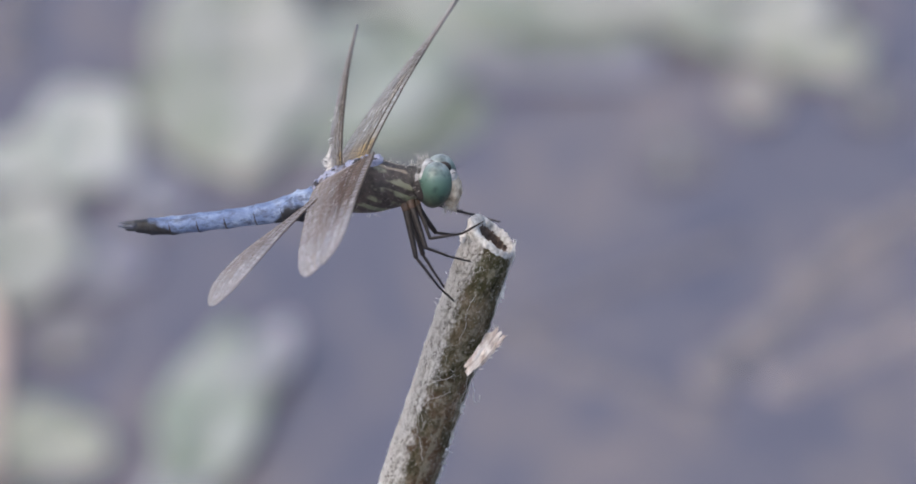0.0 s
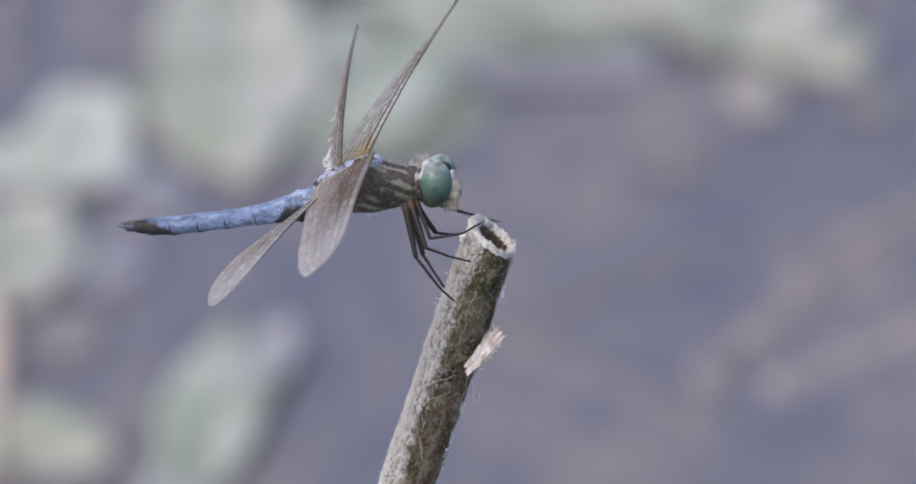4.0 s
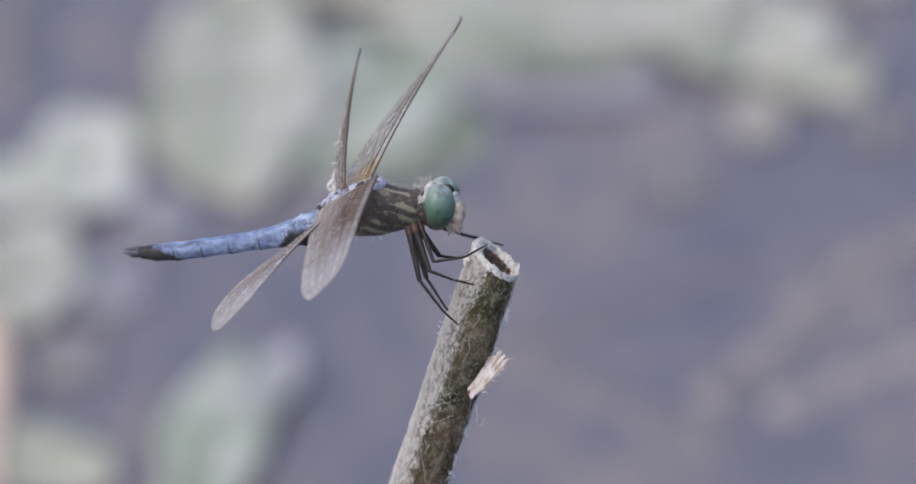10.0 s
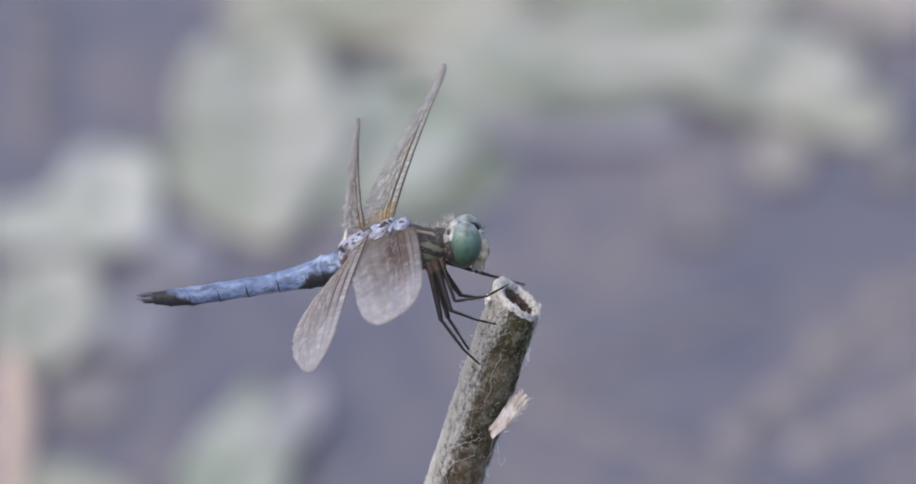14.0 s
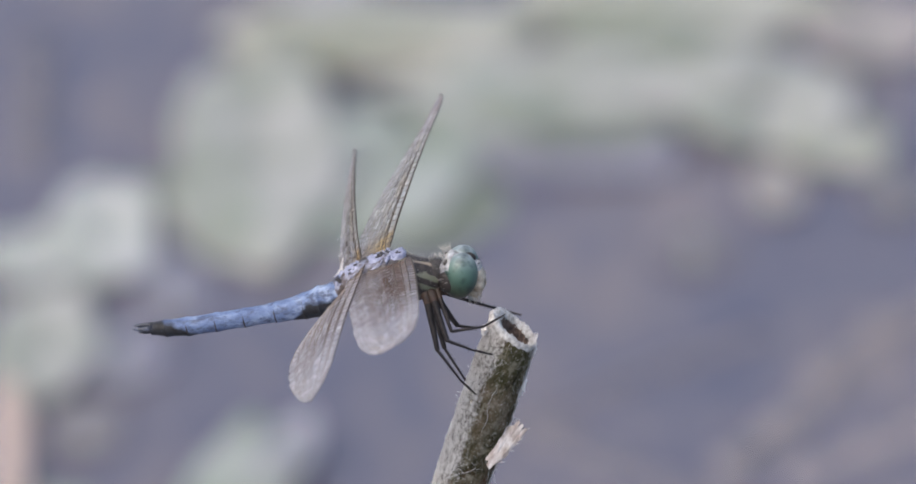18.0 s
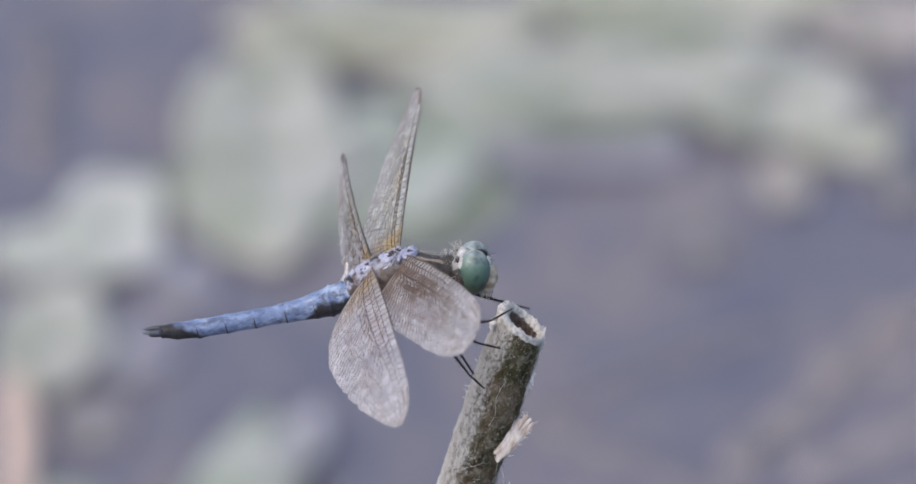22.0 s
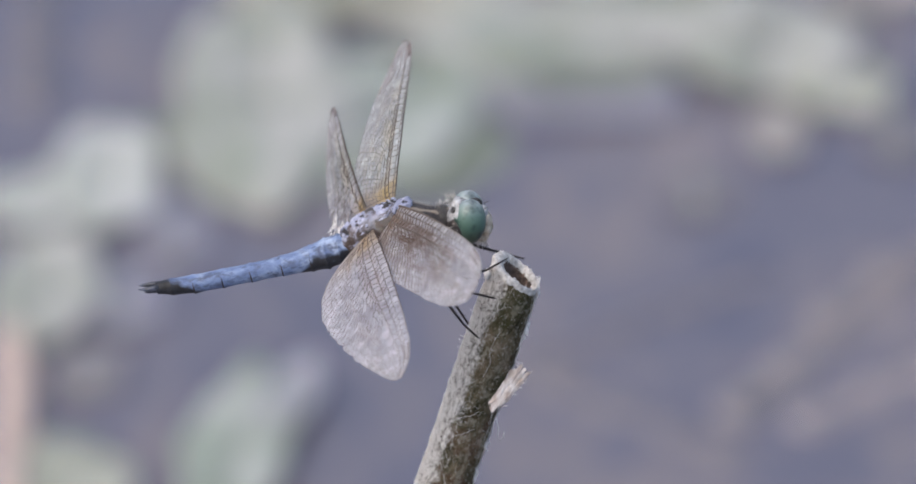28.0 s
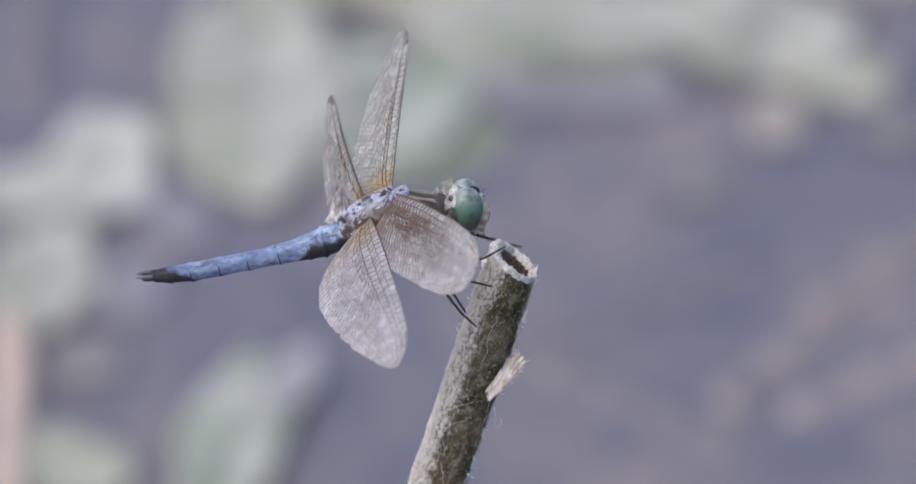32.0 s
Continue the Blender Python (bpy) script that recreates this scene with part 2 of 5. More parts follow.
def paint_membrane(name, tint, cloud, body, amber):
    """Wing skin with an amber foot; tint gives the brown clouds, body the milkiness."""
    p = Paint(name, 0.5, spec=0.3)
    x, y, z = p.axes()
    along = p.math("MULTIPLY", x, 1000.0 / 30)
    foot = p.ramp(p.math("ADD", along, p.math("MULTIPLY", p.noise(420, 3), 0.10)), [(0.13, (1, 1, 1)), (0.22, (0, 0, 0))])
    # brown clouds in the front half, strongest past the middle, none at the tip
    smoke = p.ramp(p.noise(380, 5, (0.32, 1.5, 1), 0.7), step(0.545 - 0.1 * tint, 0.64 - 0.1 * tint))
    inner = p.ramp(along, [(0.0, (1, 1, 1)), (0.25, (1, 1, 1)), (0.55, (1, 1, 1)), (0.70, (0.65, 0.65, 0.65)), (0.82, (0.0, 0.0, 0.0))])
    fore = p.ramp(p.math("ADD", p.math("MULTIPLY", y, 35.0 * tint - 125.0), p.math("MULTIPLY", p.noise(260, 3), 0.45)), [(0.42, (1, 1, 1)), (0.92, (0.06, 0.06, 0.06))])
    # dark streaks that fan out from the foot
    streak = p.ramp(p.noise(620, 4, (0.22, 1.0, 0.4), 0.6, (2, 5, 1)), step(0.54, 0.60))
    near = p.ramp(along, [(0.40, (1, 1, 1)), (0.62, (0, 0, 0))])
    smoke = p.math("MAXIMUM", p.math("MULTIPLY", smoke, 0.85), p.math("MULTIPLY", streak, p.math("MULTIPLY", near, tint)))
    rib = p.ramp(p.math("MULTIPLY", y, -1000.0), [(0.05, (0.25, 0.25, 0.25)), (0.5, (1, 1, 1))])
    smoke = p.math("MULTIPLY", p.math("MULTIPLY", p.math("MULTIPLY", smoke, inner), fore), rib)
    foot = p.math("MULTIPLY", foot, fore)
    # some cells of the net cover more, which paints in their glint; most are clear
    cell = p.t.nodes.new("ShaderNodeTexVoronoi")
    cell.inputs["Scale"].default_value = 1000
    cell.inputs["Randomness"].default_value = 0.7
    p.link(p.where, cell.inputs["Vector"])
    split = p.t.nodes.new("ShaderNodeSeparateColor")
    p.link(cell.outputs["Color"], split.inputs[0])
    cell_glint = p.ramp(split.outputs[0], step(0.62, 0.98))
    base = p.ramp(p.noise(900, 3), [(0.35, (0.70, 0.695, 0.76)), (0.65, (0.90, 0.89, 0.96))])
    base = p.mix(p.math("MULTIPLY", smoke, tint), base, cloud)
    base = p.mix(p.math("MULTIPLY", foot, amber), base, (0.52, 0.32, 0.05))
    p.colour(base)
    p.bump(p.noise(900, 3), 0.35, 0.0003)
    tr = p.t.nodes.new("ShaderNodeBsdfTransparent")
    tr.inputs[0].default_value = (0.96, 0.95, 0.96, 1)
    tl = p.t.nodes.new("ShaderNodeBsdfTranslucent")
    p.link(base, tl.inputs[0])
    two = p.t.nodes.new("ShaderNodeMixShader")
    two.inputs[0].default_value = 0.55
    p.link(p.b.outputs[0], two.inputs[1])
    p.link(tl.outputs[0], two.inputs[2])
    mixer = p.t.nodes.new("ShaderNodeMixShader")
    cover = p.math("ADD", body, p.math("MULTIPLY", p.math("ADD", p.noise(500, 4), -0.5), 0.5))
    # whitish sky sheen of the outer wing, put in as extra cover
    tip_sheen = p.math("MULTIPLY", p.ramp(along, step(0.50, 0.95)), 0.10)
    edge = p.math("MULTIPLY", p.ramp(p.math("MULTIPLY", y, -130.0), step(0.45, 1.0)), 0.14)
    cover = p.math("ADD", p.math("ADD", cover, p.math("MULTIPLY", cell_glint, 0.15)), p.math("ADD", tip_sheen, edge))
    p.link(p.math("ADD", cover, p.math("ADD", p.math("MULTIPLY", foot, 0.30 * amber), p.math("MULTIPLY", smoke, 0.34 * tint))), mixer.inputs[0])
    p.link(tr.outputs[0], mixer.inputs[1])
    p.link(two.outputs[0], mixer.inputs[2])
    p.link(mixer.outputs[0], p.t.nodes["Material Output"].inputs[0])
    return p.m


def paint_bark():
    p = Paint("weathered_bark", 0.95, spec=0.08)
    x, y, z = p.axes()
    fibre = p.noise(1900, 6, (1, 1, 0.45), 0.75)
    patch = p.noise(310, 6, (1, 1, 0.7), 0.75)
    fleck = p.noise(3200, 5, (1, 1, 0.8), 0.7)
    ground = p.ramp(patch, [(0.36, (0.036, 0.034, 0.019)), (0.45, (0.105, 0.094, 0.055)), (0.54, (0.22, 0.18, 0.12)), (0.63, (0.44, 0.38, 0.31))])
    pale = p.ramp(fibre, step(0.50, 0.64))
    col = p.mix(p.math("MULTIPLY", pale, 0.45), ground, (0.38, 0.335, 0.26))
    moss = p.ramp(p.noise(230, 6, (1, 1, 0.6), 0.7, (3, 1, 2)), step(0.45, 0.55))
    # moss on the upper length, bare reddish-brown bark below it
    upper = p.ramp(p.math("ADD", p.math("MULTIPLY", p.math("ADD", z, 0.0155), 160.0), p.math("MULTIPLY", p.noise(240, 4), 1.0)), step(0.3, 0.75))
    col = p.mix(p.math("MULTIPLY", p.math("MULTIPLY", moss, 0.75), upper), col, (0.082, 0.085, 0.040))
    rust = p.ramp(p.noise(300, 5, (1, 1, 0.7), 0.65, (7, 5, 1)), step(0.46, 0.58))
    col = p.mix(p.math("MULTIPLY", rust, p.math("SUBTRACT", 0.75, p.math("MULTIPLY", upper, 0.5))), col, (0.155, 0.092, 0.058))
    spot = p.ramp(fleck, step(0.56, 0.67))
    col = p.mix(p.math("MULTIPLY", spot, 0.75), col, (0.60, 0.56, 0.50))
    crust = p.ramp(p.noise(760, 5, (1, 1, 0.7), 0.6, (1, 8, 3)), step(0.55, 0.61))
    col = p.mix(p.math("MULTIPLY", crust, 0.65), col, (0.40, 0.37, 0.29))
    # weathered, felted sides with their bright edge sheen painted pale, breaking up inwards
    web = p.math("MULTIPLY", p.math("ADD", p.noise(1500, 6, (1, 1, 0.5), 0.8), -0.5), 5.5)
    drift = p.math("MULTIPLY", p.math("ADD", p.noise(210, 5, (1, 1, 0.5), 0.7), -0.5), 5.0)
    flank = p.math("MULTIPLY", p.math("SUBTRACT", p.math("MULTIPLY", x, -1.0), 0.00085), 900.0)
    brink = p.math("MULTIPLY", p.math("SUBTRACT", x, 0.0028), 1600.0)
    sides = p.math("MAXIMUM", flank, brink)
    edge_pale = p.math("ADD", p.math("ADD", sides, web), drift)
    felt_tone = p.ramp(p.math("ADD", p.math("MULTIPLY", fibre, 0.6), p.math("MULTIPLY", fleck, 0.4)), [(0.41, (0.10, 0.088, 0.074)), (0.475, (0.52, 0.49, 0.46)), (0.55, (0.94, 0.92, 0.90))])
    col = p.mix(p.math("MULTIPLY", p.ramp(edge_pale, step(0.0, 0.75)), 0.94), col, felt_tone)
    p.colour(col)
    return p.bump(p.math("ADD", p.math("ADD", fibre, fleck), p.math("MULTIPLY", patch, 1.5)), 1.0, 0.0007).m


def paint_leaf(name, a, b, rib, rough=0.5):
    p = Paint(name, rough, spec=0.5)
    blotch = p.noise(75, 4)
    col = p.ramp(blotch, [(0.36, a), (0.62, b)])
    fine = p.ramp(p.noise(300, 4), step(0.55, 0.75))
    p.colour(p.mix(p.math("MULTIPLY", fine, 0.4), col, rib))
    return p.bump(p.noise(160, 4), 0.3, 0.001).m


def paint_water():
    p = Paint("silty_water", 0.10, spec=0.5)
    # silt in brownish and bluish clouds, with small specks of drowned matter
    blotch = p.noise(26, 4, (1, 0.6, 1), shift=(0.35, 0.2, 0))
    blotch = p.math("ADD", p.math("MULTIPLY", blotch, 0.55), p.math("MULTIPLY", p.noise(85, 5, (1, 0.55, 1)), 0.45))
    col = p.ramp(blotch, [(0.36, (0.092, 0.091, 0.130)), (0.48, (0.124, 0.117, 0.148)), (0.56, (0.160, 0.142, 0.155)), (0.66, (0.215, 0.182, 0.184))])
    p.colour(col)
    return p.bump(p.noise(30, 3, (0.7, 1, 1)), 0.12, 0.004).m


MAT = dict(
    thorax=paint_thorax(), abdomen=paint_abdomen(), tail=paint_tail(), eye=paint_eye(),
    black=paint_plain("black_cuticle", (0.012, 0.010, 0.011), (0.045, 0.036, 0.034), 900, 0.55, spec=0.35),
    cheek=paint_plain("downy_pale_cheek", (0.03, 0.03, 0.033), (0.44, 0.44, 0.46), 1000, 0.8, 0.6, 0.0003),
    occiput=paint_plain("spotted_occiput", (0.03, 0.03, 0.033), (0.74, 0.74, 0.76), 620, 0.7),
    face=paint_plain("cream_face", (0.20, 0.145, 0.10), (0.68, 0.60, 0.49), 1000, 0.6, 0.6, 0.0002),
    collar=paint_plain("mottled_collar", (0.012, 0.011, 0.012), (0.07, 0.062, 0.06), 1100, 0.6, 0.6, 0.0002),
    hair=paint_plain("pale_hair", (0.34, 0.32, 0.29), (0.62, 0.59, 0.54), 700, 0.6),
    plate=paint_plates(),
    strut=paint_plain("dusted_strut", (0.16, 0.16, 0.22), (0.46, 0.47, 0.58), 900, 0.6),
    hip=paint_plain("brown_hip", (0.03, 0.02, 0.016), (0.11, 0.066, 0.046), 900, 0.5),
    vein=paint_vein("dark_wing_vein", (0.060, 0.042, 0.028), (0.14, 0.115, 0.10), (0.22, 0.195, 0.19)),
    pale_vein=paint_vein("pale_wing_vein", (0.085, 0.055, 0.040), (0.20, 0.165, 0.15), (0.30, 0.275, 0.27)),
    stigma=paint_plain("brown_wing_spot", (0.09, 0.07, 0.07), (0.20, 0.165, 0.17), 900, 0.5),
    clear_wing=paint_membrane("clear_wing_skin", 0.6, (0.58, 0.43, 0.23), 0.34, 0.75),
    smoky_wing=paint_membrane("smoky_wing_skin", 0.95, (0.15, 0.078, 0.048), 0.42, 0.12),
    milky_wing=paint_membrane("milky_wing_skin", 0.55, (0.30, 0.18, 0.11), 0.46, 0.5),
    bark=paint_bark(),
    pith=paint_plain("brown_pith", (0.045, 0.032, 0.027), (0.27, 0.19, 0.16), 1800, 0.9, 0.8, 0.0004),
    rim=paint_plain("frayed_pale_wood", (0.38, 0.355, 0.34), (0.86, 0.845, 0.84), 2400, 0.85, 0.8, 0.0003),
    peel=paint_plain("peeling_pinkish_bark", (0.46, 0.36, 0.31), (0.92, 0.87, 0.84), 1500, 0.8, 0.7, 0.0003, (1, 1, 0.4)),
    thread=paint_plain("pale_plant_fibre", (0.66, 0.63, 0.61), (0.92, 0.90, 0.89), 500, 0.7),
    leaf=paint_leaf("waxy_pale_leaf", (0.205, 0.228, 0.178), (0.375, 0.368, 0.352), (0.42, 0.405, 0.39)),
    leaf_white=paint_leaf("whitish_waxy_leaf", (0.27, 0.295, 0.255), (0.465, 0.465, 0.455), (0.50, 0.495, 0.485)),
    leaf_dull=paint_leaf("dull_green_leaf", (0.18, 0.22, 0.165), (0.34, 0.355, 0.335), (0.35, 0.36, 0.345)),
    leaf_olive=paint_leaf("yellowing_leaf", (0.235, 0.225, 0.145), (0.39, 0.37, 0.31), (0.40, 0.375, 0.32)),
    leaf_cream=paint_leaf("cream_green_leaf", (0.24, 0.255, 0.19), (0.37, 0.365, 0.325), (0.39, 0.38, 0.36)),
    leaf_lilac=paint_leaf("whitish_lilac_leaf", (0.23, 0.22, 0.26), (0.35, 0.34, 0.385), (0.36, 0.35, 0.39)),
    leaf_bud=paint_leaf("faded_tan_leaf", (0.245, 0.22, 0.215), (0.325, 0.295, 0.285), (0.33, 0.30, 0.29), 0.5),
    leaf_moss=paint_leaf("dark_green_leaf", (0.135, 0.155, 0.115), (0.215, 0.235, 0.19), (0.23, 0.245, 0.20), 0.5),
    leaf_mauve=paint_leaf("mauve_sunken_leaf", (0.155, 0.150, 0.190), (0.225, 0.215, 0.265), (0.24, 0.23, 0.275), 0.5),
    leaf_faint=paint_leaf("silted_leaf", (0.130, 0.122, 0.146), (0.172, 0.157, 0.172), (0.18, 0.165, 0.178), 0.5),
    leaf_tan=paint_leaf("sodden_tan_leaf", (0.155, 0.142, 0.158), (0.215, 0.195, 0.205), (0.22, 0.20, 0.21), 0.5),
    stalk=paint_plain("drowned_stalk", (0.160, 0.143, 0.153), (0.215, 0.190, 0.194), 60, 0.5, 0.3, 0.0005),
    stalk_dim=paint_plain("silted_stalk", (0.120, 0.112, 0.136), (0.152, 0.138, 0.152), 60, 0.5, 0.3, 0.0005),
    stalk_pink=paint_plain("pinkish_drowned_stalk", (0.20, 0.175, 0.185), (0.285, 0.248, 0.252), 60, 0.5, 0.3, 0.0005),
    stalk_pale=paint_plain("bleached_reed", (0.38, 0.29, 0.25), (0.53, 0.43, 0.385), 60, 0.6, 0.3, 0.0005),
    water=paint_water(),
)

# ---------------------------------------------------------------- the pond
bm = bmesh.new()
N = 40
for i in range(N + 1):
    for j in range(N + 1):
        f = lambda k: math.copysign(abs(2 * k / N - 1) ** 5, 2 * k / N - 1) * 900.0
        bm.verts.new((f(i), 1.5 + f(j), 0.0))
bm.verts.ensure_lookup_table()
for i in range(N):
    for j in range(N):
        a = i * (N + 1) + j
        bm.faces.new((bm.verts[a], bm.verts[a + N + 1], bm.verts[a + N + 2], bm.verts[a + 1]))
thing("water", bm, MAT["water"], "still murky purple-grey pond water with silt", "water", kind="structure")


def leaf_blade(a, b, seed, notch=0.0, cup=0.12, wave=0.05, thick=0.0009, n=44, m=7):
    """An oval blade with a wavy, slightly cupped surface and a rim of real thickness."""
    bm = bmesh.new()
    rnd = random.Random(seed)
    ph = [rnd.uniform(0, 6.28) for _ in range(4)]

    def point(r, ang, low):
        edge = 1 + 0.06 * math.sin(2 * ang + ph[0]) + 0.06 * math.sin(5 * ang + ph[1]) + 0.03 * math.sin(9 * ang + ph[2])
        cut = notch * math.exp(-((ang - math.pi) / 0.22) ** 2)
        rr = r * edge * (1 - cut)
        x, y = a * rr * math.cos(ang), b * rr * math.sin(ang)
        size = min(a, b)
        z = cup * size * rr * rr + wave * size * rr * math.sin(3 * ang + ph[3]) - 0.05 * size * math.exp(-(y / (0.12 * b)) ** 2)
        return Vector((x, y, z - low))

    sides = []
    for low in (0.0, thick):
        mid = bm.verts.new(point(0.0, 0.0, low))
        rows = [[bm.verts.new(point(k / m, 2 * math.pi * i / n, low * (1 if k < m else 0.8))) for i in range(n)] for k in range(1, m + 1)]
        flip = low > 0
        for i in range(n):
            j = (i + 1) % n
            f = (mid, rows[0][i], rows[0][j])
            bm.faces.new(f[::-1] if flip else f)
            for p, q in zip(rows, rows[1:]):
                f = (p[i], q[i], q[j], p[j])
                bm.faces.new(f[::-1] if flip else f)
        sides.append(rows[-1])
    top, bottom = sides
    for i in range(n):
        j = (i + 1) % n
        bm.faces.new((top[i], bottom[i], bottom[j], top[j]))
    return bm


def pond_leaf(at, a, b, turn, tilt, mat, label, seed, notch=0.0, cup=0.12, roll=0.0, stalk=True, name="pond_leaf"):
    """A leaf lying on or rising from the water: blade, ribs and the stalk that holds it."""
    root = tagged(new(name), label, "leaf", "pond leaves")
    spin = pose(*at, tilt, roll, 0) @ pose(0, 0, 0, 0, 0, turn)
    root.matrix_world = Matrix.Translation((at[0], at[1], 0.0))
    inv = root.matrix_world.inverted()
    bm = leaf_blade(a, b, seed, notch, cup)
    bmesh.ops.transform(bm, matrix=inv @ spin, verts=bm.verts)
    part("blade", bm, mat, root)
    rib = bmesh.new()
    tube(rib, [inv @ spin @ Vector((-a * 0.9 + 1.75 * a * k / 8, 0, cup * min(a, b) * (-0.9 + 1.75 * k / 8) ** 2 - 0.04 * min(a, b) + 0.0004)) for k in range(9)],
         [0.0009 - 0.00008 * k for k in range(9)], 6)
    part("midrib", rib, MAT["leaf_dull"], root)
    if stalk:
        st = bmesh.new()
        low = spin @ Vector((-a * 0.5, 0, -0.0005))
        tube(st, [inv @ low, inv @ (low + Vector((-0.002, 0.004, -0.3 * low.z - 0.002))), inv @ Vector((low.x - 0.006, low.y + 0.01, -0.03))], [0.0013, 0.0014, 0.0016], 7)
        part("leaf_stalk", st, MAT["leaf_dull"], root)
    return root


pond_leaf((-0.0461, 1.5825, 0.0030), 0.0414, 0.0191, 90, 2.4, MAT["leaf"], "broad pale grey-green waxy leaf tilted up from the water", 3, cup=0.05)
pond_leaf((-0.0270, 1.5775, 0.0010), 0.0300, 0.0236, 56, 0.9, MAT["leaf_dull"], "dull green leaf half sunk beside a broad leaf", 5, cup=0.05)
pond_leaf((-0.0101, 1.5631, 0.0005), 0.0183, 0.0129, 54, 0.6, MAT["leaf_moss"], "dark green leaf edge sunk under the water", 40, cup=0.03)
pond_leaf((-0.0767, 1.5527, 0.0027), 0.0199, 0.0117, 90, 2.4, MAT["leaf_white"], "pale rounded leaf floating on the pond", 8, cup=0.06)
pond_leaf((-0.0924, 1.5443, 0.0018), 0.0107, 0.0089, 90, 1.2, MAT["leaf_white"], "small whitish leaf beside a rounded one", 9, cup=0.05)
pond_leaf((-0.0872, 1.5069, 0.0026), 0.0201, 0.0117, 90, 2.1, MAT["leaf"], "pale green rounded leaf floating on the pond", 11, cup=0.06)
pond_leaf((-0.0850, 1.5284, 0.0016), 0.0068, 0.0056, 0, 0.6, MAT["leaf_moss"], "dark green sunken leaf between two pale ones", 12, cup=0.03)
pond_leaf((-0.0688, 1.5721, 0.0015), 0.0063, 0.0063, 90, 0.6, MAT["leaf_moss"], "dark green sunken leaf beside a pale one", 13, cup=0.03)
pond_leaf((-0.0616, 1.5333, 0.0014), 0.0112, 0.0078, 90, 0.6, MAT["leaf_mauve"], "faded lilac leaf lying in the water", 14, cup=0.03)
pond_leaf((-0.0709, 1.5058, 0.0014), 0.0132, 0.0091, 90, 0.6, MAT["leaf_mauve"], "sodden lilac-brown leaf lying in the water", 35, cup=0.03)
pond_leaf((-0.0773, 1.4774, 0.0014), 0.0089, 0.0076, 90, 0.6, MAT["leaf_tan"], "sodden brownish leaf lying in the water", 36, cup=0.03)
pond_leaf((-0.0473, 1.4455, 0.0032), 0.0284, 0.0104, 78, 2.7, MAT["leaf_dull"], "grey-green oval leaf standing from the water", 15, cup=0.05)
pond_leaf((-0.0367, 1.4638, 0.0038), 0.0115, 0.0050, 80, 3.0, MAT["leaf_lilac"], "small curled whitish-lilac leaf tip beside a green leaf", 16, cup=0.20)
pond_leaf((-0.0538, 1.4156, 0.0018), 0.0092, 0.0069, 90, 1.2, MAT["leaf_lilac"], "small whitish-lilac leaf lying flat", 18, cup=0.05)
pond_leaf((-0.0796, 1.4345, 0.0022), 0.0133, 0.0116, 6, 1.5, MAT["leaf_cream"], "cream-green floating leaf lying flat", 17, cup=0.05)
pond_leaf((-0.0818, 1.4484, 0.0014), 0.0091, 0.0039, 0, 0.6, MAT["leaf_moss"], "dark green narrow leaf under a cream one", 19, cup=0.03)
pond_leaf((0.0210, 1.6177, 0.0023), 0.0406, 0.0147, 4, 0.6, MAT["leaf"], "long pale leaf lying flat along the water", 21, cup=0.03)
pond_leaf((0.0208, 1.5982, 0.0028), 0.0207, 0.0055, -3, 0.6, MAT["leaf_moss"], "dark green fold of leaf across a long pale one", 23, cup=0.03)
pond_leaf((0.0207, 1.5882, 0.0014), 0.0236, 0.0109, -2, 0.6, MAT["leaf_mauve"], "lilac-white leaf half under a long green one", 24, cup=0.03)
pond_leaf((-0.0011, 1.6090, 0.0020), 0.0153, 0.0151, 8, 0.6, MAT["leaf_dull"], "dull green leaf end lying flat on the water", 26, cup=0.03)
pond_leaf((0.0589, 1.6102, 0.0025), 0.0215, 0.0206, 82, 0.9, MAT["leaf"], "pale waxy leaf overlapping another on the water", 22, cup=0.04)
pond_leaf((0.0742, 1.5925, 0.0021), 0.0128, 0.0113, -22, 0.9, MAT["leaf_cream"], "narrow cream-green leaf tip lying flat", 27, cup=0.04)
pond_leaf((-0.0198, 1.6421, 0.0024), 0.0329, 0.0130, 6, 0.6, MAT["leaf_cream"], "long cream leaf lying flat on the water", 25, cup=0.03)
pond_leaf((-0.0240, 1.6294, 0.0027), 0.0303, 0.0062, 4, 0.6, MAT["leaf_olive"], "long olive leaf along the edge of a cream one", 29, cup=0.03)
pond_leaf((0.0420, 1.6543, 0.0024), 0.0338, 0.0152, -3, 0.6, MAT["leaf_cream"], "broad faded leaf lying flat on the water", 28, cup=0.03)
pond_leaf((0.0397, 1.6342, 0.0027), 0.0248, 0.0077, -6, 0.6, MAT["leaf_moss"], "dark olive leaf edge lying on the water", 30, cup=0.03)
pond_leaf((0.0829, 1.6447, 0.0018), 0.0161, 0.0150, 90, 0.6, MAT["leaf_bud"], "brownish dead leaf lying flat on the water", 32, cup=0.03)
pond_leaf((-0.0356, 1.6623, 0.0016), 0.0119, 0.0079, 0, 0.6, MAT["leaf_lilac"], "pale lilac leaf lying flat on the water", 33, cup=0.03)
pond_leaf((0.0609, 1.5740, 0.0018), 0.0110, 0.0060, 90, 1.2, MAT["leaf_bud"], "small pinkish-tan dead leaf on the water", 31, cup=0.06)
pond_leaf((0.0435, 1.5494, 0.0013), 0.0100, 0.0076, 90, 0.6, MAT["leaf_faint"], "faint drowned leaf just under the surface", 37, cup=0.03)
